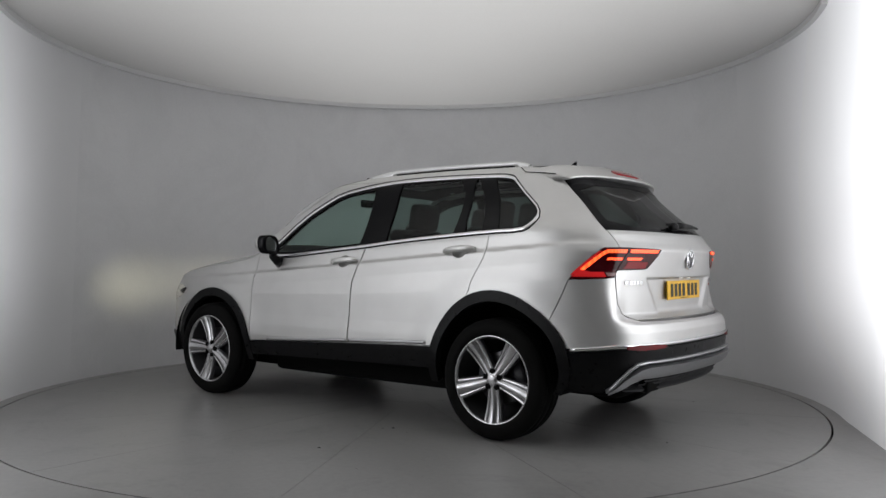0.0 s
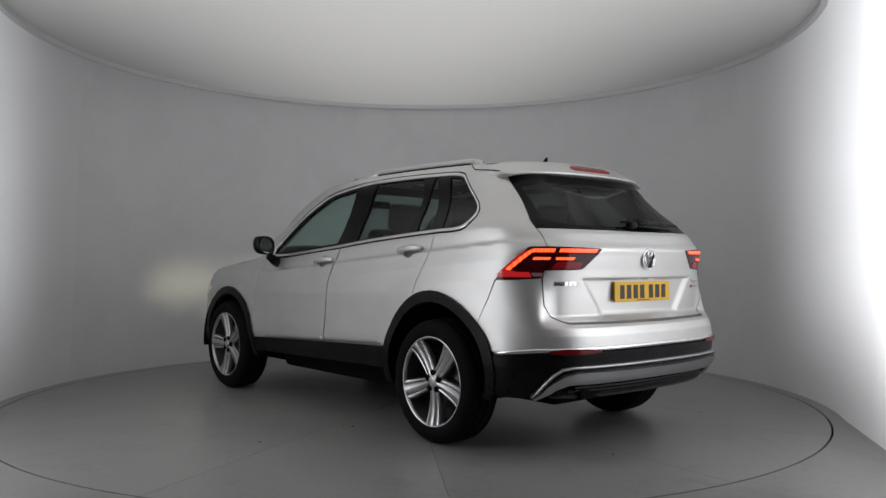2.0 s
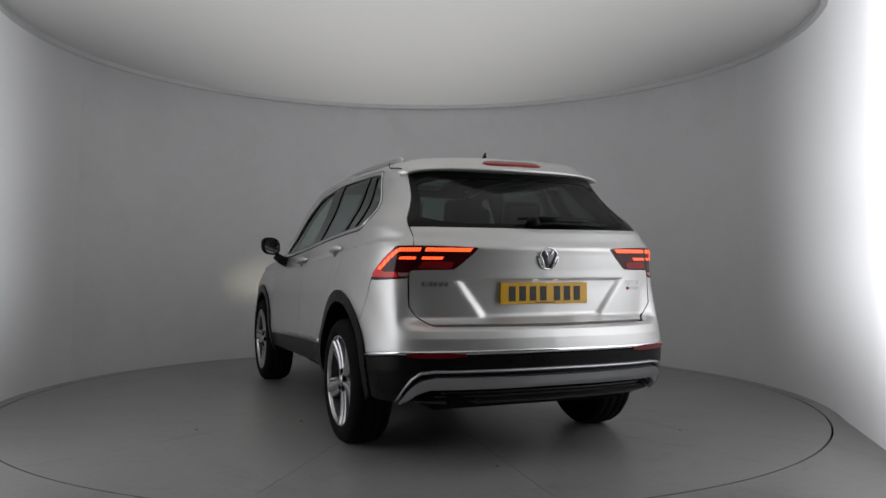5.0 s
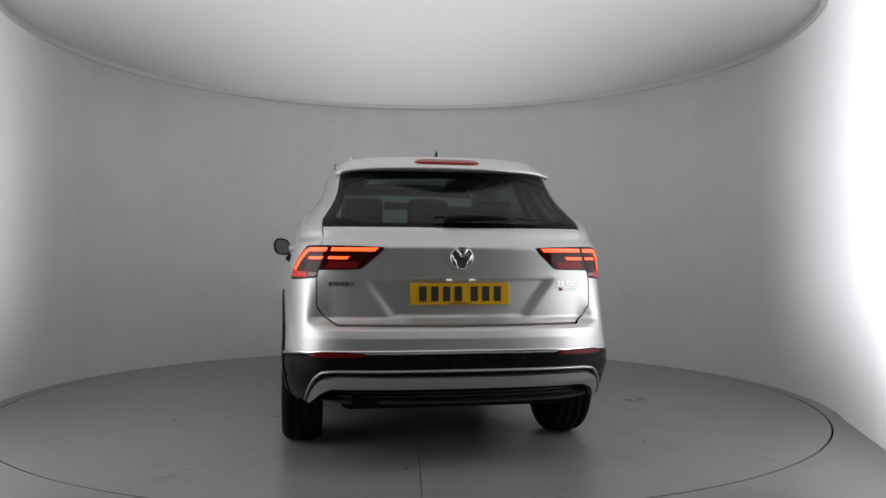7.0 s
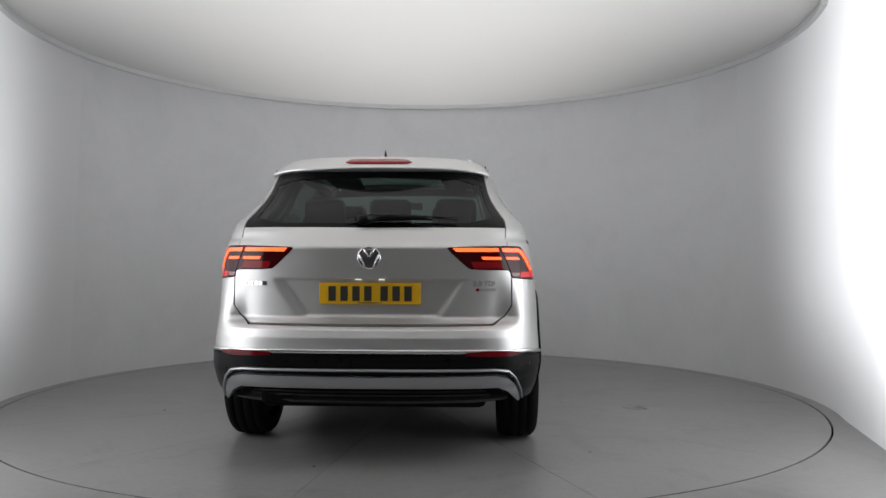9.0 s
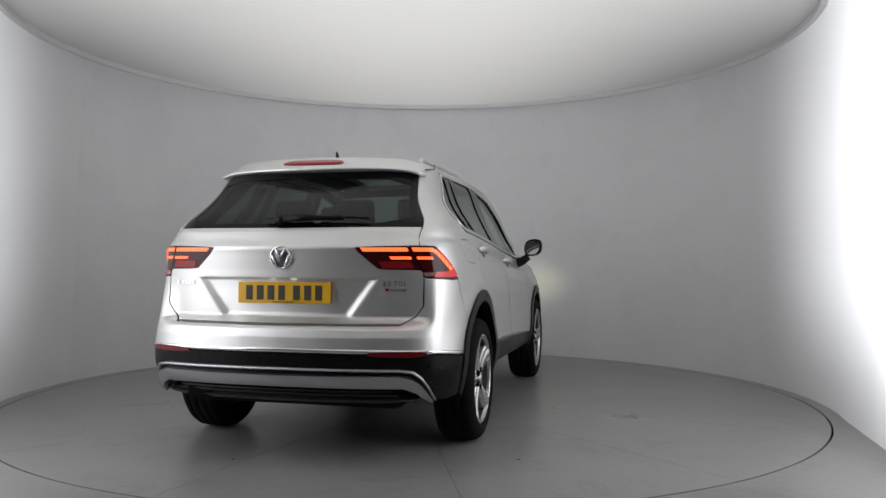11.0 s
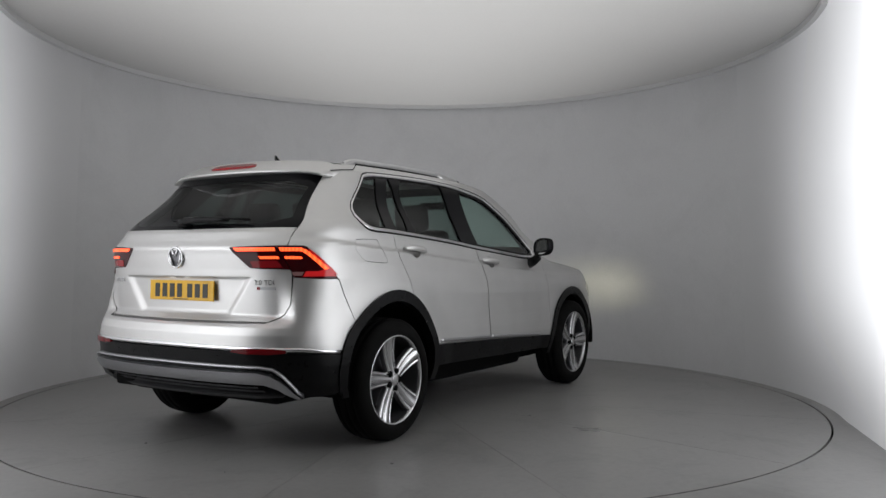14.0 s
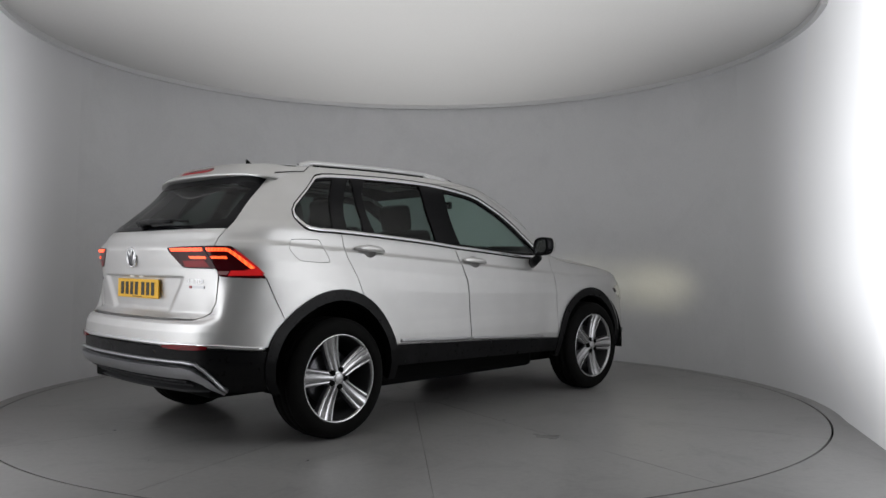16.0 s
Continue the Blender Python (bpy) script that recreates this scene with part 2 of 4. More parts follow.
turntable = tagged(new("turntable"), "large round grey painted turntable let into the floor", "turntable")
SECTORS = 13
for k in range(SECTORS):
    a0, a1 = math.radians(145) + 2 * math.pi * k / SECTORS, math.radians(145) + 2 * math.pi * (k + 1) / SECTORS
    bm = bmesh.new()
    r0, r1, g = .30, R_TABLE - .004, .0012
    arc = [(r1, a) for a in np.linspace(a0 + g / r1, a1 - g / r1, 20)] + [(r0, a) for a in np.linspace(a1 - g / r0, a0 + g / r0, 6)]
    top = [bm.verts.new((r * math.cos(a), r * math.sin(a), 0)) for r, a in arc]
    low = [bm.verts.new((v.co.x, v.co.y, -.018)) for v in top]
    bm.faces.new(top)
    for i in range(len(top)):
        bm.faces.new((top[i - 1], low[i - 1], low[i], top[i]))
    part("deck_plate", bm, FLOOR, turntable, "", True)
bm = bmesh.new()
bmesh.ops.create_cone(bm, cap_ends=True, segments=48, radius1=.298, radius2=.298, depth=.018, matrix=Matrix.Translation((0, 0, -.009)))
part("hub_plate", bm, FLOOR, turntable, "", True)

random.seed(5)
for x, y, r in ((-.69, 1.03, .012), (-.645, 1.075, .007), (-.715, 1.69, .012), (-2.2, .354, .010), (-1.82, -1.10, .008), (-1.2, 1.9, .004), (-2.4, -.5, .004), (.4, 2.2, .004), (-.3, -2.3, .004)):
    bm = bmesh.new()
    ring = [bm.verts.new((x + r * random.uniform(.6, 1.2) * math.cos(a), y + r * random.uniform(.6, 1.2) * math.sin(a), .0004)) for a in np.linspace(0, 2 * math.pi, 9, endpoint=False)]
    peak = bm.verts.new((x, y, r * .35))
    for k in range(9):
        bm.faces.new((ring[k], ring[(k + 1) % 9], peak))
    part("grit_speck", bm, DARK, turntable, "dark speck of grit", True)

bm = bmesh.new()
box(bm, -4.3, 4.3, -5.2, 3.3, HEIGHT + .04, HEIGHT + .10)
tagged(part("ceiling", bm, CEILING, flat=True), "pale grey stretched ceiling over the studio with an added glow", "ceiling", kind="structure")
bm = bmesh.new()
box(bm, -4.3, 4.3, -8.1, -5.2, HEIGHT + .40, HEIGHT + .47)
tagged(part("ceiling_back", bm, BACKROOM, flat=True), "grey ceiling behind the open side", "ceiling", kind="structure")
# the rail under the ceiling comes in lengths
R_RAIL = 2.913
for k, (a, c) in enumerate(((200, 137.6), (137.6, 83.4), (83.4, 29), (29, -20))):
    line = [(R_RAIL * math.cos(t), R_RAIL * math.sin(t)) for t in np.linspace(math.radians(a - .02), math.radians(c + .02), 40)]
    upright("trim_%d" % (k + 1), line, HEIGHT - .002, HEIGHT + .040, .045, RAIL_WHITE, "narrow white rail where wall meets ceiling", category="trim")

# ---- the car's outer skin: s runs round the plan from the rear centre, z is the height ----
PLAN = ((-2.19, -.30), (-2.19, 0), (-2.178, .30), (-2.130, .58), (-2.042, .745), (-1.91, .830), (-1.70, .866), (-1.34, .876), (-.80, .868), (0, .86),
        (.80, .856), (1.34, .852), (1.75, .82), (2.0, .70), (2.13, .42), (2.18, 0), (2.18, -.3))


def catmull(points, n):
    out = []
    for a, b, c, d in zip(points, points[1:], points[2:], points[3:]):
        for i in range(n):
            t = i / n
            out.append([.5 * (2 * q + (r - p) * t + (2 * p - 5 * q + 4 * r - u) * t * t + (3 * q - p - 3 * r + u) * t ** 3) for p, q, r, u in zip(a, b, c, d)])
    return np.array(out + [list(points[-2])])


PLAN_XY = catmull(PLAN, 24)
PLAN_S = np.concatenate(([0], np.cumsum(np.hypot(*np.diff(PLAN_XY, axis=0).T))))
S_END = PLAN_S[-1]
SIDE_IN = np.array(((.18, .10), (.30, .030), (.40, .000), (.50, -.016), (.58, -.014), (.66, -.008), (.74, -.006), (.82, -.006), (.92, .006), (.975, .019), (1.000, .024), (1.012, .0262), (1.022, .0370),
                    (1.034, .0425), (1.06, .0475), (1.10, .056), (1.15, .074), (1.19, .098), (1.25, .130), (1.35, .174), (1.45, .210), (1.53, .238), (1.58, .264), (1.62, .315), (1.66, .37)))
REAR_IN = np.array(((.18, .14), (.30, .04), (.38, -.03), (.48, -.068), (.60, -.080), (.66, -.076), (.70, -.058), (.72, -.03), (.74, .020), (.76, .040), (.90, .032), (.96, .025), (1.0, .019),
                    (1.08, .002), (1.108, -.006), (1.12, -.002), (1.15, .022), (1.20, .055), (1.25, .100), (1.35, .190), (1.45, .275), (1.53, .335), (1.58, .37), (1.62, .40), (1.66, .43)))
# the column under each tail lamp stands out as far as the bumper
CORNER_IN = np.array(((.18, .14), (.30, .04), (.38, -.03), (.48, -.068), (.60, -.080), (.66, -.074), (.74, -.050), (.82, -.026), (.90, -.004), (.96, .010), (1.0, .016), (1.08, .002)))
WHEELS_X = (-1.339, 1.339)


def smooth(a, b, x):
    t = np.clip((x - a) / (b - a), 0, 1)
    return t * t * (3 - 2 * t)


def skin(s, z):
    """Points of the skin; s < 0 is the right-hand side."""
    s, z = np.asarray(s, float), np.asarray(z, float)
    sign, s = np.where(s < 0, -1, 1), np.minimum(np.abs(s), S_END)
    x, y = np.interp(s, PLAN_S, PLAN_XY[:, 0]), np.interp(s, PLAN_S, PLAN_XY[:, 1])
    k = smooth(.72, .95, z) * (1 - smooth(1.22, 1.45, z))
    level = z + .072 * np.clip(x, -1.9, 1.2) * k
    inward = np.interp(level, SIDE_IN[:, 0], SIDE_IN[:, 1])
    for wx in WHEELS_X:
        r = np.hypot(x - wx, z - .36)
        inward = inward - .013 * (1 - smooth(.50, .68, r)) * smooth(.2, .4, z)
    inward = inward - .012 * smooth(-1.1, -1.7, x) * smooth(1.10, 1.25, z)
    back = np.interp(z, REAR_IN[:, 0], REAR_IN[:, 1])
    column = np.interp(z, CORNER_IN[:, 0], CORNER_IN[:, 1])
    back = back + (column - back) * smooth(.64, .84, s) * (1 - smooth(1.0, 1.08, z))
    front = .10 * smooth(.75, 1.0, z) + .12 * smooth(.45, .25, z)
    y2 = y * (1 - inward / .87)
    x2 = x + back * smooth(-1.15, -2.0, x) - front * smooth(1.5, 2.1, x)
    x2 = x2 + .085 * smooth(1.25, 1.55, z) * np.clip(1 - (s / .8) ** 2, 0, 1)
    return np.stack((x2, sign * y2, z), -1)


from mathutils.geometry import delaunay_2d_cdt


def inside(points, poly):
    """Which points lie in a polygon."""
    p, hit = np.asarray(points), np.zeros(len(points), bool)
    for (x0, y0), (x1, y1) in zip(poly, np.roll(poly, -1, axis=0)):
        if y0 != y1:
            hit ^= ((y0 > p[:, 1]) != (y1 > p[:, 1])) & (p[:, 0] < (x1 - x0) * (p[:, 1] - y0) / (y1 - y0) + x0)
    return hit


def near(points, poly, d):
    p, out = np.asarray(points), np.zeros(len(points), bool)
    for a, b in zip(poly, np.roll(poly, -1, axis=0)):
        ab = b - a
        t = np.clip(((p - a) @ ab) / max(ab @ ab, 1e-12), 0, 1)
        out |= np.hypot(*(p - a - t[:, None] * ab).T) < d
    return out


def fine(poly, step=.02):
    out = []
    for a, b in zip(poly, np.roll(poly, -1, axis=0)):
        n = max(1, int(np.hypot(*(b - a)) / step))
        out += [a + (b - a) * i / n for i in range(n)]
    return np.array(out)


def rounded(points, times=2):
    """Cut the corners of a closed outline."""
    p = np.array(points, float)
    for _ in range(times):
        q = np.roll(p, -1, axis=0)
        p = np.stack((p * .75 + q * .25, p * .25 + q * .75), 1).reshape(-1, 2)
    return p


def shrunk(poly, d):
    p = np.asarray(poly, float)
    area = np.sum(p[:, 0] * np.roll(p[:, 1], -1) - np.roll(p[:, 0], -1) * p[:, 1])
    e = np.roll(p, -1, axis=0) - p
    n = np.stack((-e[:, 1], e[:, 0]), 1) / np.maximum(np.hypot(*e.T), 1e-9)[:, None] * (1 if area > 0 else -1)
    m = n + np.roll(n, 1, axis=0)
    return p + d * m / np.maximum((m * m).sum(1) / 2, .35)[:, None]


def both(half):
    """A closed outline from its left half, which starts and ends at the centre line."""
    return [tuple(q) for q in half] + [(-s, z) for s, z in reversed(half)]


def normals(s, z):
    s, z = np.asarray(s, float), np.asarray(z, float)
    n = -np.cross(skin(s + .004, z) - skin(s - .004, z), skin(s, z + .004) - skin(s, z - .004))
    n *= np.where((np.abs(s) < .004)[..., None], np.sign(-n[..., :1]), 1)
    return n / np.linalg.norm(n, axis=-1, keepdims=True)


def on_skin(s, z, lift=0.0):
    return Vector(skin(s, z) + normals(s, z) * lift)


def patch(name, outline, mat, parent, label="", holes=(), lift=0.0, depth=.02, gap=.0025, grid=(.035, .018), side=1, push=None):
    """A panel of the skin within an outline in (s, z), less its holes, with edges turned inwards."""
    mirror = np.array((side, 1))
    poly = fine(shrunk(np.array(outline, float), gap) * mirror)
    cuts = [fine(np.array(h, float) * mirror) for h in holes]
    lo, hi = poly.min(0), poly.max(0)
    gx, gz = np.meshgrid(np.arange(lo[0] + grid[0] / 2, hi[0], grid[0]), np.arange(lo[1] + grid[1] / 2, hi[1], grid[1]))
    pts = np.stack((gx.ravel(), gz.ravel()), 1)
    keep = inside(pts, poly) & ~near(pts, poly, grid[1] * .45)
    for c in cuts:
        keep &= ~inside(pts, c) & ~near(pts, c, grid[1] * .45)
    verts, edges = [], []
    for c in [poly, *cuts]:
        n = len(verts)
        verts += [Vector(q) for q in c]
        edges += [(n + i, n + (i + 1) % len(c)) for i in range(len(c))]
    verts += [Vector(q) for q in pts[keep]]
    v2, _, f2, *_ = delaunay_2d_cdt(verts, edges, [], 0, 1e-6)
    flat, f2 = np.array([tuple(v) for v in v2]), np.array([f[:3] for f in f2])
    mid = flat[f2].mean(1)
    ok = inside(mid, poly)
    for c in cuts:
        ok &= ~inside(mid, c)
    f2 = f2[ok]
    used, f2 = np.unique(f2, return_inverse=True)
    f2, flat = f2.reshape(-1, 3), flat[used]
    base, nor = skin(flat[:, 0], flat[:, 1]), normals(flat[:, 0], flat[:, 1])
    up = np.full(len(flat), lift) + (push(flat[:, 0], flat[:, 1]) if push else 0)
    pos = base + nor * up[:, None]
    face_n = np.cross(pos[f2[:, 1]] - pos[f2[:, 0]], pos[f2[:, 2]] - pos[f2[:, 0]])
    flip = (face_n * nor[f2].mean(1)).sum(1) < 0
    f2[flip] = f2[flip][:, ::-1]
    # edges turned inwards
    count = {}
    for f in f2:
        for a, b in ((f[0], f[1]), (f[1], f[2]), (f[2], f[0])):
            count[(a, b)] = 1
    rim = [e for e in count if (e[1], e[0]) not in count]
    ids, allp, allf, n = {}, list(map(tuple, pos)), [tuple(map(int, f)) for f in f2], len(pos)
    for a, b in rim:
        for i in (a, b):
            if i not in ids:
                ids[i] = n
                allp += [tuple(pos[i]), tuple(pos[i] - nor[i] * depth)]
                n += 2
        allf.append((ids[b], ids[a], ids[a] + 1, ids[b] + 1))
    me = bpy.data.meshes.new(name)
    me.from_pydata(allp, [], allf)
    me.polygons.foreach_set("use_smooth", [True] * len(allf))
    if push is None:
        me.normals_split_custom_set_from_vertices(np.concatenate((nor, np.zeros((len(allp) - len(pos), 3)))).tolist())
    me.materials.append(mat)
    ob = new(name, me)
    ob.parent = parent
    return tagged(ob, label)


def cut(poly, a, b, c):
    """The part of an outline where a s + b z + c > 0."""
    out = []
    for p, q in zip(poly, np.roll(poly, -1, axis=0)):
        u, v = a * p[0] + b * p[1] + c, a * q[0] + b * q[1] + c
        if u > 0:
            out.append(p)
        if u * v < 0:
            out.append(p + (q - p) * u / (u - v))
    return np.array(out)


def beyond(poly, p, q):
    """The part of an outline on the left of the line from p to q."""
    a, b = -(q[1] - p[1]), q[0] - p[0]
    return cut(poly, a, b, -a * p[0] - b * p[1])


def strip(name, path, mat, parent, width, lift, label="", side=1, closed=False, round_off=.5):
    """A raised moulding along a path on the skin."""
    bm = bmesh.new()
    p = np.array(path, float) * np.array((side, 1))
    if closed:
        p = fine(p, .03)
    else:
        q = [p[0]]
        for a, b in zip(p, p[1:]):
            n = max(1, int(np.hypot(*(b - a)) / .03))
            q += [a + (b - a) * i / n for i in range(1, n + 1)]
        p = np.array(q)
    rows = []
    n = len(p)
    for i in range(n):
        a, b = (p[i - 1], p[(i + 1) % n]) if closed else (p[max(i - 1, 0)], p[min(i + 1, n - 1)])
        d = (b - a) / max(np.hypot(*(b - a)), 1e-9)
        w = np.array((-d[1], d[0])) * width / 2
        rows.append([bm.verts.new(on_skin(*(p[i] + w * k), h)) for k, h in ((1, -.008), (1, lift * .4), (round_off, lift), (-round_off, lift), (-1, lift * .4), (-1, -.008))])
    for i in range(n if closed else n - 1):
        a, b = rows[i], rows[(i + 1) % n]
        for k in range(5):
            bm.faces.new((a[k], b[k], b[k + 1], a[k + 1]))
    if not closed:
        bm.faces.new(rows[0])
        bm.faces.new(rows[-1][::-1])
    bmesh.ops.recalc_face_normals(bm, faces=bm.faces)
    return part(name, bm, mat, parent, label)


# ---- the car ----
car = tagged(new("car"), "silver five-door family car with black lower cladding on a turntable", "car")

# outlines in (s, z)
WINDOWS = rounded([(3.47, 1.070), (2.869, 1.121), (2.600, 1.142), (2.299, 1.173), (1.969, 1.197), (1.575, 1.222), (1.320, 1.227), (1.232, 1.255), (1.143, 1.325), (1.173, 1.396),
                   (1.398, 1.549), (1.505, 1.571), (1.724, 1.586), (2.194, 1.598), (2.481, 1.590), (2.725, 1.567), (2.978, 1.526), (3.121, 1.460), (3.268, 1.382), (3.417, 1.279), (3.60, 1.11)], 1)
RIM = np.array([(.0, 1.585), (.55, 1.60), (.80, 1.612), (.95, 1.618), (1.2, 1.626), (1.5, 1.634), (2.2, 1.646), (2.5, 1.644), (2.75, 1.633), (3.0, 1.600), (3.15, 1.540), (3.3, 1.463), (3.45, 1.360),
                (3.62, 1.195), (3.72, 1.090), (3.9, 1.045), (4.3, 1.0), (4.7, .945), (4.9, .90)])


def along(table, s, column):
    """A smooth curve through a table's rows (monotone cubic)."""
    x, y = table[:, 0], table[:, column]
    d = np.diff(y) / np.diff(x)
    m = np.concatenate(([d[0]], np.where(d[:-1] * d[1:] > 0, 2 * d[:-1] * d[1:] / np.where(d[:-1] + d[1:] == 0, 1, d[:-1] + d[1:]), 0), [d[-1]]))
    i = np.clip(np.searchsorted(x, s) - 1, 0, len(d) - 1)
    h = x[i + 1] - x[i]
    t = np.clip((s - x[i]) / h, 0, 1)
    return (1 + 2 * t) * (1 - t) ** 2 * y[i] + t * (1 - t) ** 2 * h * m[i] + t * t * (3 - 2 * t) * y[i + 1] + t * t * (t - 1) * h * m[i + 1]


RIM_LINE = [(s, float(along(RIM, s, 1))) for s in np.arange(.95, 4.901, .04)] + [(4.9, .90)]


def ellipse(s, z, a, b, z_low, n=48):
    t = np.linspace(0, 2 * math.pi, n, endpoint=False)
    return np.array([(s + a * math.cos(k), max(z_low, z + b * math.sin(k))) for k in t])


REAR_ARCH, FRONT_ARCH = ellipse(1.505, .36, .468, .52, .12), ellipse(4.135, .345, .462, .49, .12)
LAMP = rounded([(1.015, .945), (1.0, .965), (.86, 1.118), (.82, 1.13), (.42, 1.120), (.395, 1.112), (.50, 1.012), (.52, 1.002), (.725, 1.0), (.735, .995), (.748, .962), (.758, .957)], 1)
DOOR_F = [(3.685, 1.045), (3.695, .93), (3.685, .452), (2.683, .500), (2.672, .673), (2.658, .902), (2.618, 1.035), (2.578, 1.149), (2.578, 1.60), (3.0, 1.60), (3.70, 1.2)]
DOOR_R = [(2.578, 1.60), (2.578, 1.149), (2.618, 1.035), (2.658, .902), (2.672, .673), (2.683, .500), (1.9, .527), (1.672, .865), (1.654, .931), (1.600, 1.040), (1.584, 1.073), (1.566, 1.221), (1.66, 1.60)]
SILL = [(3.75, .350), (3.75, .450), (2.68, .498), (1.93, .525), (1.93, .392)]
BODY_SIDE = [(.742, 1.160), (.760, 1.228), (.805, 1.38), (.85, 1.535), (.895, 1.60)] + RIM_LINE + [(4.9, .36), (3.6, .36), (1.5, .40), (1.20, .66), (1.16, .722), (1.012, .950), (.90, .975), (.742, 1.118)]
FLAP = rounded([(1.175, 1.160), (1.185, 1.170), (1.375, 1.172), (1.395, 1.165), (1.432, 1.100), (1.455, 1.046), (1.440, 1.032), (1.25, 1.042), (1.225, 1.050), (1.177, 1.110)], 2)
HEADLAMP = rounded([(4.50, .84), (4.60, .75), (4.95, .70), (5.25, .74), (5.25, .82), (4.95, .86)], 1)
HANDLES = {"front_door": (2.765, 1.043), "rear_door": (1.778, 1.108)}


def bowl(s, z):
    return ellipse(s, z, .055, .042, 0, 24)


def door_handle(door, s, z, side):
    """A grip bar over a shallow bowl."""
    slope = -.066
    patch("handle_bowl", bowl(s, z), PAINT, door, "", (), -.001, .002, 0, (.01, .01), side,
          push=lambda a, b: -.016 * np.clip(1 - ((np.abs(a) - s) / .055) ** 2 - ((b - z) / .042) ** 2, 0, 1) ** .5)
    path, size = [], []
    for t in np.linspace(-1, 1, 17):
        a = s + t * .124
        path.append(on_skin(side * a, z + slope * (a - s) + .002, .006 + .030 * (1 - abs(t) ** 2.6)))
        size.append(.0190 * (1 - .5 * abs(t) ** 5))
    handle = part("handle", tube(bmesh.new(), path, size, 12, flat=.62), PAINT, door, "silver door handle")
    strip("handle_trim", [(s - .07, z + .010 + .07 * .066), (s + .07, z + .010 - .07 * .066)], SATIN, handle, .003, .039, "", side)


for side in (1, -1):
    holes = [WINDOWS, REAR_ARCH, FRONT_ARCH, LAMP, DOOR_F, DOOR_R, SILL, HEADLAMP] + ([FLAP] if side < 0 else [])
    body = patch("body_side", BODY_SIDE, PAINT, car, "silver metallic body side", holes, side=side, grid=(.03, .014))
    if side < 0:
        patch("fuel_flap", FLAP, PAINT, car, "silver fuel filler flap", side=side, gap=.003, grid=(.02, .01))
    doors = {}
    for name, outline, arch in (("front_door", DOOR_F, FRONT_ARCH), ("rear_door", DOOR_R, REAR_ARCH)):
        doors[name] = patch(name, outline, PAINT, car, "silver " + name.replace("_", " "), [WINDOWS, arch, bowl(*HANDLES[name])], side=side, grid=(.03, .009), gap=.0045)
        door_handle(doors[name], *HANDLES[name], side)
    # glazing
    front = shrunk(cut(WINDOWS, 1, 0, -2.625), .030)
    rear = shrunk(cut(cut(WINDOWS, -1, 0, 2.455), 1, -.06, -1.845 + .085), .022)
    vent = shrunk(cut(cut(WINDOWS, -1, .06, 1.825 - .085), 1, -.44, -1.60 + .54), .018)
    quarter = shrunk(cut(WINDOWS, -1, .44, 1.525 - .54), .024)
    glazed = [rounded(g, 1) for g in (front, rear, vent, quarter)]
    patch("window_frame", WINDOWS, GLOSS_BLACK, car, "black window pillars and seals", glazed, -.004, .02, 0, (.03, .03), side)
    for g, owner, label in zip(glazed, (doors["front_door"], doors["rear_door"], doors["rear_door"], body), ("clear green-tinted window", "tinted window", "tinted window", "tinted quarter window")):
        patch("window_pane", g, GLASS if g is glazed[0] else PRIVACY, owner, label, (), -.010, .004, -.004, (.06, .04), side)
    strip("window_surround", shrunk(WINDOWS, .004), CHROME, car, .020, .005, "bright chrome window surround", side, True)
    strip("window_seal", shrunk(WINDOWS, -.010), GLOSS_BLACK, car, .010, .002, "black rubber seal", side, True)
    # cabin lining inside the metal
    patch("cabin_lining", [(.86, .60), (.80, 1.25), (.93, 1.59)] + [(s, z - .03) for s, z in RIM[4:15]] + [(3.6, .60)], LINING, car, "dark grey cabin lining", [shrunk(WINDOWS, .012), ellipse(1.505, .36, .5, .55, .12)], -.045, .003, 0, (.06, .05), side)
    # lower trim
    patch("sill_cladding", SILL, TRIM, car, "black plastic sill cladding", [FRONT_ARCH, REAR_ARCH], .006, .03, .001, (.05, .02), side)
    strip("door_strip", [(3.50, .472), (2.692, .516)], SATIN, doors["front_door"], .024, .008, "satin silver strip", side)
    strip("door_strip", [(2.668, .517), (1.99, .545)], SATIN, doors["rear_door"], .024, .008, "satin silver strip", side)
    for arch, c in ((REAR_ARCH, (1.505, .36)), (FRONT_ARCH, (4.135, .345))):
        inner_arch = np.array([(c[0] + (s - c[0]) * .875, c[1] + (z - c[1]) * .875 - (.1 if z < .13 else 0)) for s, z in arch])
        arch = np.array([(s, max(z, .31)) for s, z in arch])
        patch("arch_trim", arch, TRIM, car, "black plastic wheel arch trim", [np.array([(s, z if z > .34 else z - .2) for s, z in inner_arch])], .012, .05, 0, (.03, .03), side)
    # front corner
    patch("front_bumper", [(4.9, .36), (4.9, .90), (5.2, .915), (S_END, .92), (S_END, .36)], PAINT, car, "silver front bumper", [HEADLAMP], side=side, gap=.001)
    patch("front_skirt", [(4.45, .17), (4.56, .47), (S_END, .47), (S_END, .17)], TRIM, car, "black lower front bumper", side=side, gap=.001, lift=.012)
    patch("headlamp", HEADLAMP, CLEAR, car, "headlamp glass", side=side, gap=.001, lift=.004)
    # tail lamp: a wing part and a tailgate part
    split = ((.655, 1.2), (.765, .93))
    wing, gate = beyond(LAMP, *split), beyond(LAMP, *split[::-1])
    wing, gate = (wing, gate) if wing[:, 0].max() > gate[:, 0].max() else (gate, wing)
    lamp = patch("tail_lamp", wing, RED_DARK, car, "lit red tail lamp on the rear wing", side=side, lift=.003, grid=(.02, .012))
    lid_lamp = patch("tail_lamp", gate, RED_DARK, car, "lit red tail lamp on the tailgate", side=side, lift=.003, grid=(.02, .012))

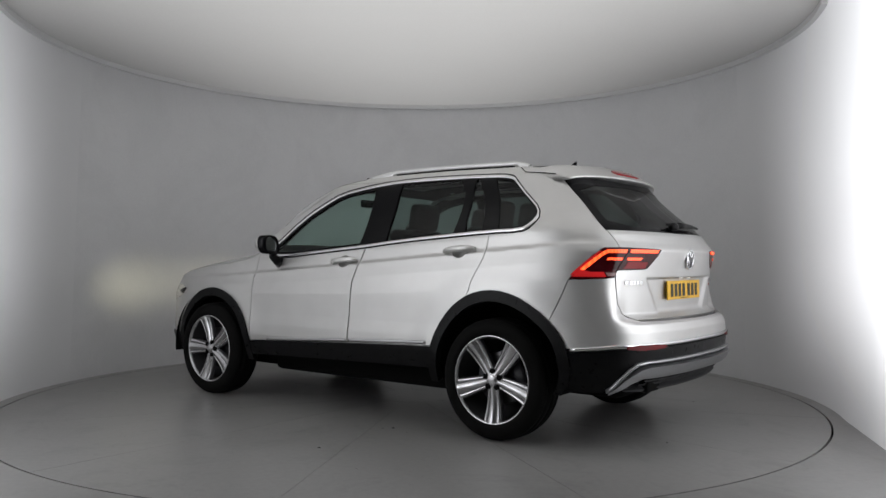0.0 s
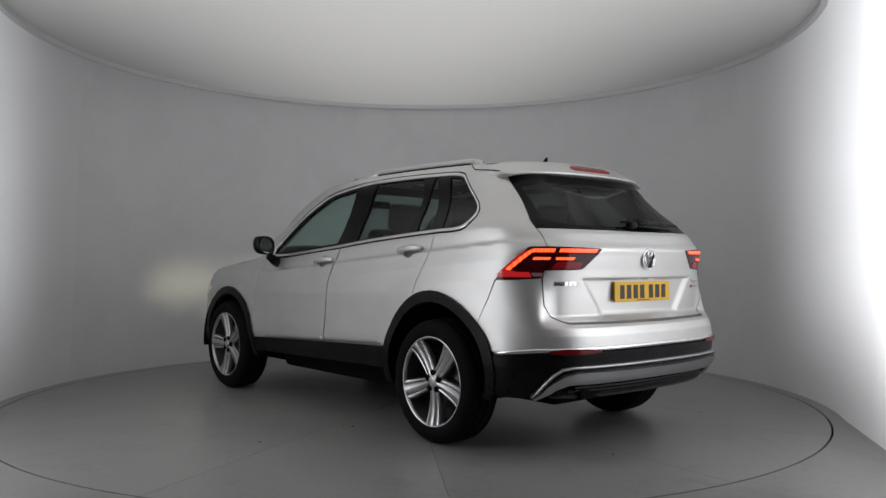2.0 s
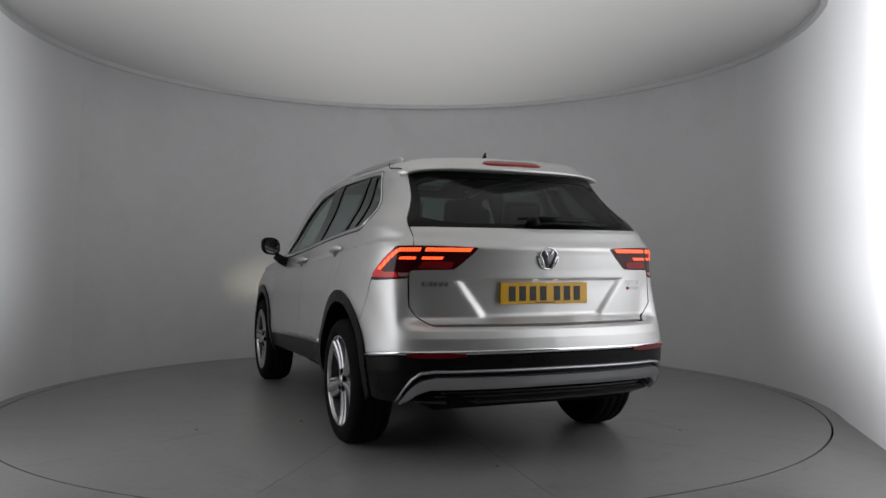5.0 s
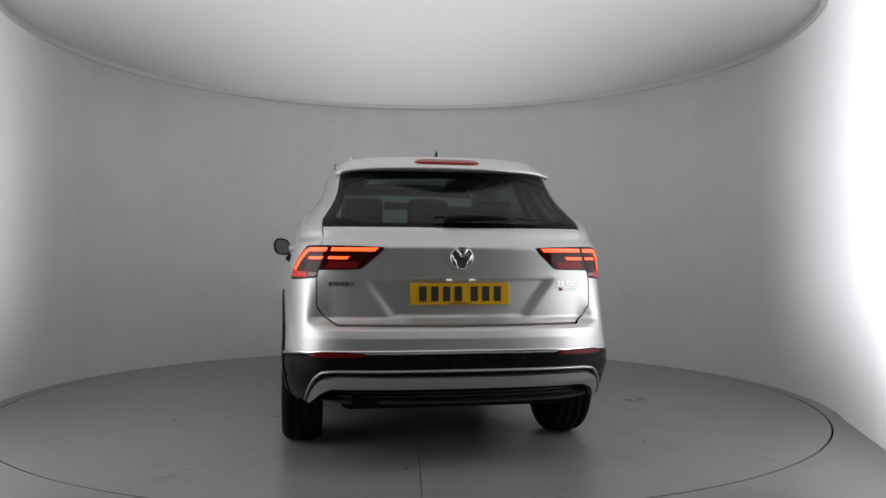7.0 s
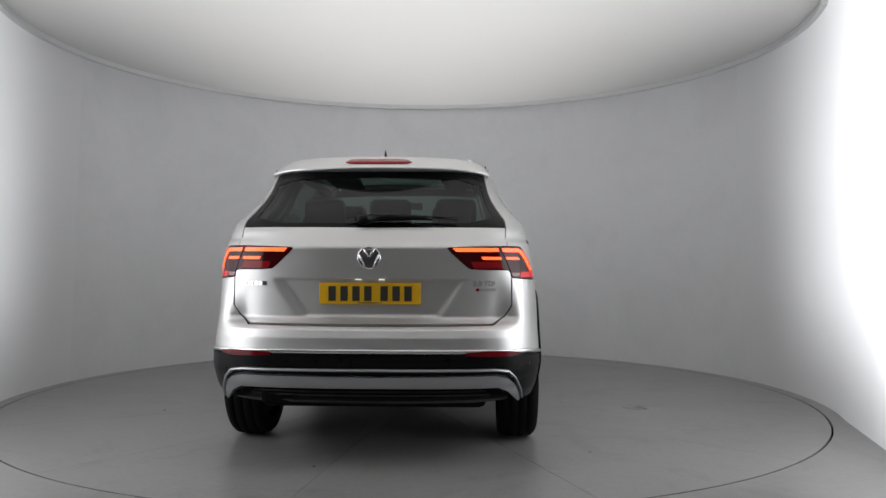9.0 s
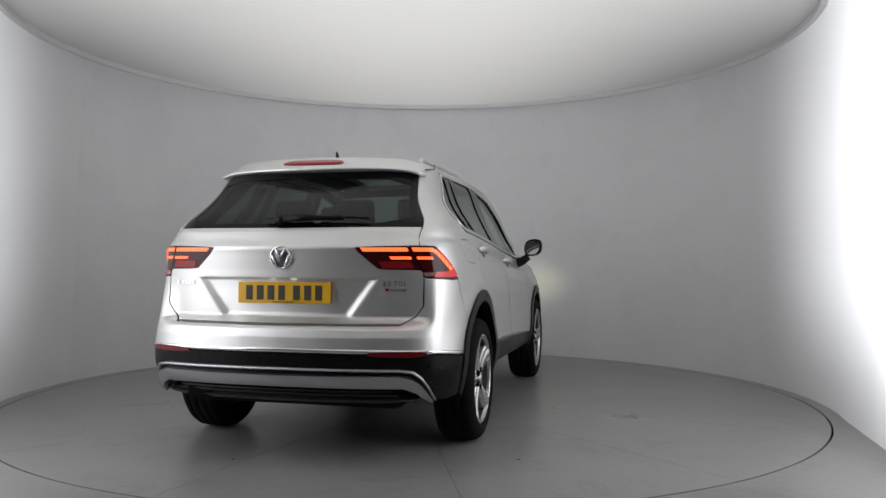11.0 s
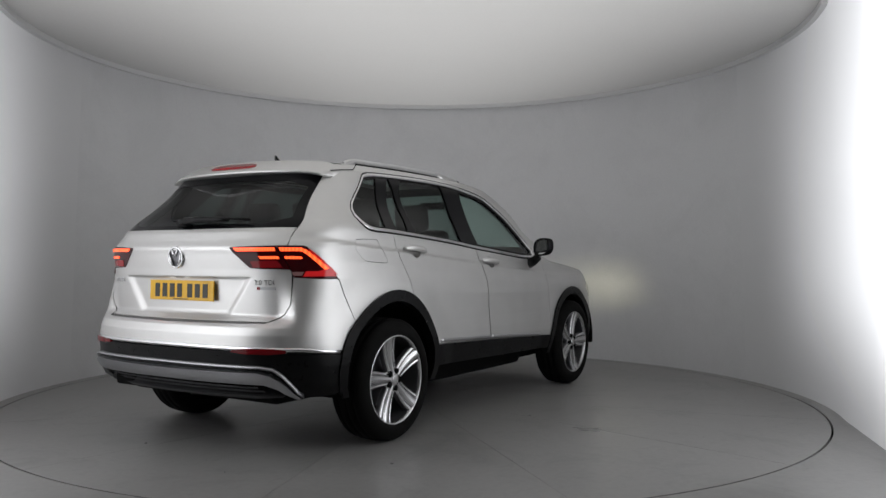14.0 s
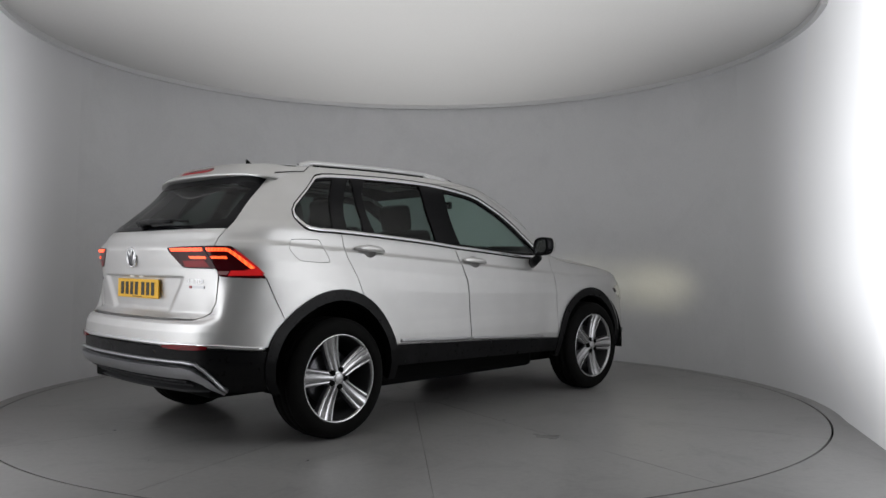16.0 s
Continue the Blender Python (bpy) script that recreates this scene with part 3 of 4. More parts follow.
    def bar(owner, name, outline, mat, label="", lift=.0065):
        patch(name, outline, mat, owner, label, (), lift, .004, .0005, (.02, .012), side)
    bar(lamp, "light_bar", [(.700, 1.113), (.815, 1.113), (.842, 1.104), (.945, 1.004), (.918, 1.000), (.825, 1.090), (.810, 1.096), (.706, 1.096)], RED_GLOW, "glowing red light guide")
    bar(lamp, "light_bar", [(.715, 1.070), (.800, 1.070), (.812, 1.056), (.720, 1.056)], RED_GLOW, "glowing red light guide")
    bar(lid_lamp, "light_bar", [(.432, 1.112), (.676, 1.113), (.682, 1.097), (.448, 1.096)], RED_GLOW, "glowing red light guide")
    bar(lid_lamp, "light_bar", [(.575, 1.070), (.685, 1.070), (.690, 1.056), (.585, 1.056)], RED_GLOW, "glowing red light guide")
    bar(lamp, "red_lens", [(.85, 1.104), (.862, 1.108), (1.0, .972), (.885, .995), (.945, 1.002)], RED_SOFT, "red lens", .005)
    bar(lamp, "red_lens", [(.815, .992), (.952, .992), (.994, .964), (.800, .963)], RED_SOFT, "lit red lens", .005)
    bar(lamp, "reversing_lens", [(.738, .988), (.806, .988), (.795, .968), (.748, .968)], CLEAR_LENS, "pale reversing lens", .005)
    bar(lid_lamp, "red_lens", [(.52, 1.045), (.675, 1.048), (.70, 1.010), (.53, 1.010)], RED_LENS, "red lens", .005)

# ---- the car's tail ----


def recess(s, z):
    edge = .372 + (z - .76) * .74
    t = np.minimum(np.minimum((.957 - z) / .010, (z - .742) / .035), (edge - np.abs(s)) / .060)
    t = np.clip(t, 0, 1)
    return -.020 * t * t * (3 - 2 * t)


TAILGATE = both([(.0, .722), (.63, .726), (.70, .765), (.742, .817), (.742, .957), (.742, 1.15), (.757, 1.226), (.0, 1.224)])
REAR_GLASS = both([(.0, 1.226), (.757, 1.230), (.802, 1.38), (.855, 1.545), (.0, 1.565)])
LAMP_R = LAMP * np.array((-1, 1))
tailgate = patch("tailgate", TAILGATE, PAINT, car, "silver tailgate with a number plate recess", [LAMP, LAMP_R], push=recess, grid=(.016, .007), gap=.003)
inner_glass = np.array(both([(.0, 1.245), (.70, 1.25), (.745, 1.38), (.79, 1.50), (.0, 1.520)]))
patch("window_border", REAR_GLASS, GLOSS_BLACK, tailgate, "black border of the rear window", [rounded(inner_glass, 1)], -.004, .01, 0, (.05, .03))
patch("rear_window", rounded(inner_glass, 1), DARK_GLASS, tailgate, "tinted rear window", (), -.006, .004, -.004, (.06, .04))
patch("tailgate_lining", both([(.0, .74), (.72, .78), (.74, 1.22), (.0, 1.22)]), LINING, tailgate, "", (), -.06, .003, 0, (.06, .05))
patch("rear_bumper", both([(0, .606), (.60, .604), (.845, .598), (1.075, .572), (1.25, .56), (1.20, .66), (1.16, .722), (1.012, .945), (.90, .972), (.747, .972), (.747, .817), (.70, .762), (.63, .720), (0, .716)]), PAINT, car,
      "silver upper rear bumper", [LAMP, LAMP_R, REAR_ARCH, REAR_ARCH * np.array((-1, 1))], grid=(.022, .010), gap=.0008)
cladding = patch("bumper_cladding", both([(0, .404), (.64, .404), (.72, .375), (.80, .335), (.93, .330), (1.00, .335), (1.085, .36), (1.078, .552), (.845, .574), (.60, .580), (0, .584)]), TRIM, car, "black plastic lower rear bumper", lift=.004, depth=.04)
strip("bumper_strip", [(1.055, .566), (.84, .589), (.60, .594), (.0, .597), (-.60, .594), (-.84, .589), (-1.055, .566)], CHROME, car, .022, .012, "chrome strip round the rear bumper")
for side in (1, -1):
    patch("reflector", rounded([(.775, .598), (.50, .598), (.47, .572), (.768, .568)], 1), RED_REFLEX, car, "dark red rear reflector", side=side, lift=.016, depth=.02, gap=0, grid=(.03, .01))
skid_outline = both([(0, .484), (.63, .484), (.69, .474), (.73, .446), (.82, .345), (.805, .330), (.72, .388), (.65, .416), (0, .416)])
skid = patch("skid_panel", skid_outline, GREY_PAINT, car, "satin grey skid panel under the rear bumper", lift=.022, depth=.03, grid=(.03, .010),
             push=lambda s, z: .012 * smooth(.405, .450, z))
strip("skid_edge", [(.828, .350), (.745, .464), (.70, .494), (.63, .503), (0, .505), (-.63, .503), (-.70, .494), (-.745, .464), (-.828, .350)], GREY_PAINT, skid, .014, .026, "raised grey edge")
patch("diffuser", both([(0, .318), (.70, .32), (.80, .33), (.76, .39), (.66, .42), (0, .42)]), DARK, car, "black recess under the rear bumper", lift=-.045, depth=.10)
patch("rear_lip", both([(0, .325), (.56, .328), (.72, .338), (.74, .350), (.56, .348), (0, .345)]), DIFFUSER, car, "dull black lower rear lip", lift=.006, depth=.06)
for s in (.56, .225, -.225, -.56):
    bm = bmesh.new()
    lathe(bm, [(.0001, -.003), (.009, -.003), (.0095, -.005), (.0105, -.005), (.0105, -.008)], 16)
    sensor = part("parking_sensor", bm, GREY_PAINT, skid)
    n = normals(s, .444)
    sensor.matrix_basis = Matrix.Translation(on_skin(s, .444, .036)) @ Vector(n).to_track_quat("Y", "Z").to_matrix().to_4x4()

for z, half in ((.386, .60), (.364, .63)):
    strip("diffuser_slat", [(half, z), (half * .5, z), (0, z), (-half * .5, z), (-half, z)], DIFFUSER, car, .008, -.012, "dull black slat")
bm = box(bmesh.new(), -.10, .08, -.085, .085, -.050, .050, .018)
bmesh.ops.transform(bm, matrix=pose(-2.06, .47, .368), verts=bm.verts)
part("tow_cover", bm, DARK, car, "black cover low in the bumper", True)

# tail pipes
for y in (.46, .56):
    bm = bmesh.new()
    lathe(bm, [(.030, .14), (.032, .0), (.036, -.002), (.037, .004), (.037, .16)], 24)
    p = part("tail_pipe", bm, ALLOY_DARK, car, "dull steel tail pipe")
    p.matrix_basis = pose(-2.0, y, .342, 0, 0, -90)

# number plate: a yellow panel; its characters are plain dark bars
PLATE_Z, PLATE_T = .879, .008
plate = part("number_plate", box(bmesh.new(), -.26, .26, -PLATE_T, 0, -.0555, .0555, .003), PLATE_YELLOW, tailgate, "yellow rear number plate", True)
plate_at = on_skin(0, .879, -.020 + .004)
plate.matrix_basis = Matrix.Translation(plate_at + Vector((-.004, 0, 0))) @ pose(0, 0, 0, -1, 0, -90)
for k, cx in enumerate((-.194, -.133, -.072, -.011, .072, .133, .194)):
    part("plate_bar", box(bmesh.new(), cx - .019, cx + .019, -PLATE_T - .002, -PLATE_T, -.038, .038), PLATE_INK, plate, "", True)
part("plate_bar", box(bmesh.new(), -.06, .06, -PLATE_T - .002, -PLATE_T, -.049, -.045), PLATE_INK, plate, "", True)
for y in (.06, -.06):
    bm = bmesh.new()
    box(bm, -.016, .016, -.012, 0, -.003, .003, .001)
    lamp = part("plate_lamp", bm, PLATE_LAMP, tailgate, "small lit plate lamp", True)
    lamp.matrix_basis = Matrix.Translation(on_skin(y * 1.0, .95, -.012)) @ pose(0, 0, 0, 0, 0, -90)


# round emblem and lettering bars
def emblem(parent, m, radius):
    bm = bmesh.new()
    prof = [(radius * r, a) for r, a in ((.84, -.001), (.86, -.006), (.93, -.008), (1.0, -.005), (1.02, .004))]
    lathe(bm, prof, 40)
    ring = part("emblem", bm, CHROME, parent, "round chrome emblem")
    ring.matrix_basis = m
    bm = bmesh.new()
    lathe(bm, [(.0005, -.002), (radius * .86, -.002), (radius * .9, .002)], 40)
    part("emblem_disc", bm, ALLOY_DARK, ring, "dark grey disc")
    for x0, z0, x1, z1 in ((-.46, .78, -.02, .04), (.46, .78, .02, .04), (-.86, .34, -.34, -.86), (.86, .34, .34, -.86)):
        a, b = (Vector(((x0 * (1 - k) + x1 * k) * radius, -.005, (z0 * (1 - k) + z1 * k) * radius)) for k in (.06, .94))
        part("emblem_bar", tube(bmesh.new(), [a, b], radius * .12, 6, up=Vector((0, 1, 0))), CHROME, ring)
    return ring


n0 = Vector(normals(.001, 1.062))
emblem(tailgate, Matrix.Translation(on_skin(.001, 1.064, .004)) @ pose(0, 0, 0, 0, 0, -90) @ pose(0, 0, 0, 5, 0, 0), .060)


def badge_bars(s0, z0, widths, h, mat, gap=.006, name="badge_bar"):
    s = s0
    for w in widths:
        bm = bmesh.new()
        o = [on_skin(s - k * w, z, 0) for k, z in ((0, z0), (1, z0), (1, z0 + h), (0, z0 + h))]
        n = Vector(normals(s - w / 2, z0))
        lo = [bm.verts.new(p) for p in o]
        hi = [bm.verts.new(p + n * .004) for p in o]
        bm.faces.new(hi)
        for k in range(4):
            bm.faces.new((lo[k], lo[(k + 1) % 4], hi[(k + 1) % 4], hi[k]))
        bmesh.ops.recalc_face_normals(bm, faces=bm.faces)
        part(name, bm, mat, tailgate, "", True)
        s -= w + gap


badge_bars(.672, .920, (.017, .006, .021, .019, .021, .019), .021, CHROME)
letters = bpy.data.curves.new("lettering", "FONT")
letters.body, letters.size, letters.extrude, letters.space_character = "2.0 TDI", .036, .002, 1.05
writer = bpy.data.objects.new("lettering", letters)
scene.collection.objects.link(writer)
bpy.context.view_layer.update()
flat_text = bpy.data.meshes.new_from_object(writer.evaluated_get(bpy.context.evaluated_depsgraph_get()))
bpy.data.objects.remove(writer)
flat_text.materials.clear()
flat_text.materials.append(CHROME)
lettering = tagged(new("lettering", flat_text), "chrome engine lettering")
lettering.parent = tailgate
lettering.matrix_basis = Matrix.Translation(on_skin(-.525, .920, .002)) @ Vector(normals(-.59, .93)).to_track_quat("Z", "Y").to_matrix().to_4x4()
badge_bars(-.540, .893, (.016,), .014, RED_LENS)
badge_bars(-.560, .893, (.085,), .014, SATIN)

# rear wiper
bm = bmesh.new()
tube(bm, [on_skin(s, z, .03) for s, z in ((.02, 1.248), (-.10, 1.252), (-.25, 1.250), (-.33, 1.246))], [.020, .018, .013, .010], 8)
wiper = part("rear_wiper", bm, TRIM, tailgate, "black rear wiper")
part("wiper_blade", tube(bmesh.new(), [on_skin(s, z, .022) for s, z in ((.14, 1.256), (-.1, 1.268), (-.3, 1.262), (-.47, 1.250))], .007, 6), TRIM, wiper)
bm = bmesh.new()
bmesh.ops.create_uvsphere(bm, u_segments=16, v_segments=10, radius=.034, matrix=Matrix.Translation(on_skin(.04, 1.250, .016)) @ Matrix.Diagonal((.9, 1.3, .8, 1)))
part("wiper_cap", bm, TRIM, wiper)

# ---- roof, windscreen and bonnet between the left and right rims ----
MID = np.array([(.95, -1.66, 1.645), (1.5, -1.28, 1.668), (2.2, -.60, 1.682), (2.75, -.02, 1.675), (3.0, .32, 1.635), (3.3, .78, 1.46), (3.62, 1.14, 1.21), (3.72, 1.22, 1.145), (4.3, 1.66, 1.065), (4.7, 1.99, .985), (4.9, 2.10, .93)])


def top_point(s, q, lift=0.0):
    z = along(RIM, s, 1)
    p = skin(s, z)
    x, h = along(MID, s, 1), along(MID, s, 2)
    w = 1 - abs(q) ** 2.4
    return Vector((p[0] + (x - p[0]) * w, p[1] * q, z + (h - z) * w + lift))


def top_panel(name, s0, s1, q0, q1, mat, label="", n=24, m=24, lift=0.0, hole=None, parent=None):
    bm = bmesh.new()
    rows = [[bm.verts.new(top_point(s, q, lift)) for q in np.linspace(q0, q1, m + 1)] for s in np.linspace(s0, s1, n + 1)]
    for i, (a, b) in enumerate(zip(rows, rows[1:])):
        for k in range(m):
            s, q = s0 + (s1 - s0) * (i + .5) / n, q0 + (q1 - q0) * (k + .5) / m
            if not (hole and hole[0] < s < hole[1] and abs(q) < hole[2]):
                bm.faces.new((a[k], a[k + 1], b[k + 1], b[k]))
    bm.normal_update()
    for f in bm.faces:
        if f.normal.z < 0:
            f.normal_flip()
    return part(name, bm, mat, parent or car, label)


# grid steps fall on the edges of the glass roof
roof = top_panel("roof", 1.2, 3.05, -1, 1, PAINT, "silver roof", 37, 30, hole=(2.0, 2.9, .6))
top_panel("roof_glass", 2.0, 2.9, -.6, .6, GLASS, "dark glass sunroof", 12, 12, -.004, parent=roof)
top_panel("headliner", 1.2, 3.05, -.97, .97, LINING, "dark headliner", 37, 30, -.035, (2.0, 2.9, .56))
top_panel("windscreen", 3.05, 3.66, -1, 1, GLASS, "clear windscreen")
top_panel("bonnet", 3.66, 4.9, -1, 1, PAINT, "silver bonnet")


def roof_rail(side):
    pts = []
    for t in np.linspace(0, 1, 25):
        s = 1.28 + t * (2.83 - 1.28)
        p = top_point(s, .93 * side)
        bow = .032 * min(1, 6 * min(t, 1 - t)) ** .6
        pts.append(p + Vector((0, 0, bow - .012)))
    rail = part("roof_rail", tube(bmesh.new(), pts, .016, 10, flat=.9), RAIL_SILVER, car, "bright silver roof rail")
    for a, b in ((0, 5), (20, 25)):
        bm = bmesh.new()
        tube(bm, [p - Vector((0, 0, .014)) for p in pts[a:b]], .018, 8)
        part("rail_foot", bm, RAIL_SILVER, rail)
    part("rail_base", tube(bmesh.new(), [top_point(1.28 + t * 1.55, .93 * side, .001) for t in np.linspace(0, 1, 25)], .010, 6), GLOSS_BLACK, rail)


for side in (1, -1):
    roof_rail(side)

# spoiler over the rear window
bm = bmesh.new()
rows = []
SPAN = 1.0
for q in np.linspace(-1, 1, 41):
    a = abs(q)
    y = .612 * q
    tipx = -1.838 + .14 * a ** 2.4
    topz = 1.643 - .012 * a ** 2 - .055 * a ** 9
    tipz = 1.561 - .004 * a ** 2 - .020 * a ** 9
    mid = (topz + tipz) / 2 + .008
    rows.append([bm.verts.new(v) for v in ((-1.40, y, topz - .002), (-1.53 - .03 * (1 - a), y, topz + .006), (tipx + .130, y, topz - .006), (tipx + .075, y, mid - .004), (tipx + .012, y, tipz + .008), (tipx, y, tipz - .002), (tipx + .008, y, tipz - .010), (tipx + .10, y, tipz - .014), (-1.40, y, tipz - .01))])
for a, b in zip(rows, rows[1:]):
    for k in range(8):
        bm.faces.new((a[k], a[k + 1], b[k + 1], b[k]))
bm.faces.new(rows[0])
bm.faces.new(rows[-1][::-1])
bmesh.ops.recalc_face_normals(bm, faces=bm.faces)
spoiler = part("roof_spoiler", bm, PAINT, tailgate, "silver roof spoiler")
for side in (1, -1):
    part("spoiler_seam", tube(bmesh.new(), [(-1.36, .60 * side, 1.622), (-1.40, .612 * side, 1.590), (-1.50, .613 * side, 1.580), (-1.61, .613 * side, 1.566)], .003, 6), GLOSS_BLACK, spoiler, "black seam")
bm = bmesh.new()
rows = []
for q in np.linspace(-1, 1, 17):
    y, a = .185 * q, abs(q)
    h = .021 * (1 - a ** 6) ** .5 + .002
    x = -1.838 + .14 * abs(y / .612) ** 2.4
    k = h / .023
    rows.append([bm.verts.new((x + .058 + dx * k + bx, y, 1.599 + dz * k + bz)) for dx, dz, bx, bz in ((.036, .0210, .012, -.012), (.035, .0215, 0, 0), (0, .003, 0, 0), (-.022, -.0120, 0, 0), (-.022, -.0120, .012, -.012))])
for a, b in zip(rows, rows[1:]):
    for k in range(4):
        bm.faces.new((a[k], a[k + 1], b[k + 1], b[k]))
bmesh.ops.recalc_face_normals(bm, faces=bm.faces)
part("brake_light", bm, RED_LENS, spoiler, "dark red high brake light")

# aerial fin
bm = bmesh.new()
rows = []
for t in np.linspace(0, 1, 8):
    length, w = .050 * (1 - t) + .012, .011 * (1 - t) + .002
    cx = -1.385 - .030 * t
    rows.append([bm.verts.new((cx + length * math.cos(k) * .6, w * math.sin(k), 1.664 + .048 * t)) for k in np.linspace(0, 2 * math.pi, 12, endpoint=False)])
for a, b in zip(rows, rows[1:]):
    for k in range(12):
        bm.faces.new((a[k], a[(k + 1) % 12], b[(k + 1) % 12], b[k]))
bm.faces.new(rows[-1])
part("aerial", bm, GLOSS_BLACK, car, "small black roof aerial")


# ---- mirrors ----
def door_mirror(side):
    bm = bmesh.new()
    rows = []
    for t in np.linspace(0, 1, 9):
        k = (1 - t ** 3) ** .5 if t < 1 else .02
        x = .53 + .135 * t
        rows.append([(x, .940 + .064 * max(k, .05) * math.copysign(abs(math.cos(a)) ** .75, math.cos(a)) + .02 * t, 1.160 + .066 * max(k, .05) * math.copysign(abs(math.sin(a)) ** .75, math.sin(a)) + .012 * math.cos(a)) for a in np.linspace(0, 2 * math.pi, 28, endpoint=False)])
    vr = [[bm.verts.new((x, y * side, z)) for x, y, z in r] for r in rows]
    for a, b in zip(vr, vr[1:]):
        for k in range(28):
            bm.faces.new((a[k], a[(k + 1) % 28], b[(k + 1) % 28], b[k]))
    bm.faces.new(vr[-1])
    bmesh.ops.recalc_face_normals(bm, faces=bm.faces)
    shell = part("door_mirror", bm, [PAINT], car, "silver door mirror with a black surround")
    bm = bmesh.new()
    for _ in (0,):
        o = [bm.verts.new((.525, ((p[1] - .940) * 1.03 + .940) * side, (p[2] - 1.160) * 1.03 + 1.160)) for p in rows[0]]
        o2 = [bm.verts.new((.598, ((p[1] - .940) * 1.03 + .940) * side, (p[2] - 1.160) * 1.03 + 1.160)) for p in rows[3]]
        i = [bm.verts.new((.525, ((p[1] - .940) * .86 + .940) * side, (p[2] - 1.160) * .84 + 1.160)) for p in rows[0]]
        j = [bm.verts.new((.545, v.co.y, v.co.z)) for v in i]
        for k in range(28):
            n = (k + 1) % 28
            for u, v in ((o2, o), (o, i), (i, j)):
                bm.faces.new((u[k], u[n], v[n], v[k]))
    bmesh.ops.recalc_face_normals(bm, faces=bm.faces)
    part("surround", bm, GLOSS_BLACK, shell, "black surround")
    bm = bmesh.new()
    bm.faces.new([bm.verts.new((.540, ((p[1] - .940) * .87 + .940) * side, (p[2] - 1.160) * .85 + 1.160)) for p in rows[0]])
    part("mirror_glass", bm, MIRROR, shell, "mirror glass", True)
    part("mirror_foot", tube(bmesh.new(), [(.60, .80 * side, 1.035), (.58, .85 * side, 1.05), (.57, .90 * side, 1.085)], [.045, .036, .030], 10, flat=.8), TRIM, shell, "black mirror foot")


door_mirror(1)
door_mirror(-1)


# ---- wheels ----
def wheel(x, side, turn):
    hub = new("wheel")
    hub.parent = car
    hub.matrix_basis = pose(x, side * (.905 if x < 0 else .885), .357, 0, 0, 0 if side > 0 else 180) @ pose(0, 0, 0, 0, turn, 0)
    tagged(hub, "five-spoke silver alloy wheel with a black tyre")
    bm = bmesh.new()
    lathe(bm, [(.255, -.030), (.258, -.012), (.268, -.004), (.285, .000), (.310, -.002), (.330, -.010), (.345, -.024), (.353, -.040), (.3545, -.062), (.350, -.064), (.350, -.070), (.356, -.072), (.357, -.112),
               (.351, -.114), (.351, -.120), (.357, -.122), (.3565, -.165), (.350, -.167), (.350, -.173), (.355, -.175), (.350, -.205), (.330, -.228), (.255, -.228)], 96)
    part("tyre", bm, RUBBER, hub, "black tyre")
    bm = bmesh.new()
    lathe(bm, [(.240, -.060), (.246, -.030), (.2475, -.014), (.254, -.008), (.2605, -.010), (.2615, -.030)], 96)
    rim = part("rim", bm, ALLOY, hub, "bright alloy rim")
    bm = bmesh.new()
    lathe(bm, [(.246, -.03), (.238, -.06), (.228, -.20), (.10, -.205), (.03, -.2)], 64)
    part("barrel", bm, BARREL, rim, "dark inner barrel")
    bm = bmesh.new()
    lathe(bm, [(.02, -.115), (.150, -.115), (.160, -.12), (.160, -.145)], 48)
    part("brake_disc", bm, ALLOY_DARK, hub, "steel brake disc")
    bm = bmesh.new()
    for k in range(5):
        a0 = 2 * math.pi * k / 5
        rows = []
        for t in np.linspace(0, 1, 12):
            r = .040 + t * .212
            w = .036 + .030 * t
            front = -.024 + .012 * t - .010 * math.sin(math.pi * t) + (.0 if t < .9 else .002)
            cross = ((-1.0, -.045), (-.95, -.016), (-.60, -.003), (-.56, -.011), (-.46, -.011), (-.40, 0), (.40, 0), (.46, -.011), (.56, -.011), (.60, -.003), (.95, -.016), (1.0, -.045))
            rows.append([bm.verts.new((r * math.cos(a0) - c * w * math.sin(a0), front + d, r * math.sin(a0) + c * w * math.cos(a0))) for c, d in cross])
        for a, b in zip(rows, rows[1:]):
            for i in range(11):
                f = bm.faces.new((a[i], a[i + 1], b[i + 1], b[i]))
                f.material_index = 1 if i in (0, 3, 7, 10) else 0
    lathe(bm, [(.0005, -.024), (.034, -.024), (.050, -.030), (.066, -.036), (.072, -.055)], 40)
    bmesh.ops.recalc_face_normals(bm, faces=bm.faces)
    part("spokes", bm, [ALLOY, ALLOY_DARK], hub, "five machined alloy spokes")
    for k in range(5):
        a = 2 * math.pi * (k + .5) / 5
        bm = bmesh.new()
        lathe(bm, [(.0005, -.024), (.008, -.024), (.009, -.027), (.0140, -.0215), (.0165, -.0225), (.017, -.04)], 14)
        part("wheel_bolt", bm, DARK, hub).location = (.051 * math.cos(a), 0, .051 * math.sin(a))
    bm = bmesh.new()
    lathe(bm, [(.0005, -.016), (.024, -.0165), (.031, -.019), (.033, -.026)], 24)
    part("centre_cap", bm, ALLOY, hub, "round wheel centre cap")
    # the dark well of the arch
    bm = bmesh.new()
    rows = []
    for a in np.linspace(math.radians(-6), math.radians(186), 32):
        c, s = math.cos(a), math.sin(a)
        rows.append([bm.verts.new((x + r * c, side * y, .36 + r * s)) for r, y in ((.455, .862), (.44, .60), (.05, .60))])
    for a, b in zip(rows, rows[1:]):
        for k in range(2):
            bm.faces.new((a[k], a[k + 1], b[k + 1], b[k]))
    part("arch_liner", bm, DARK, car, "black wheel arch liner")


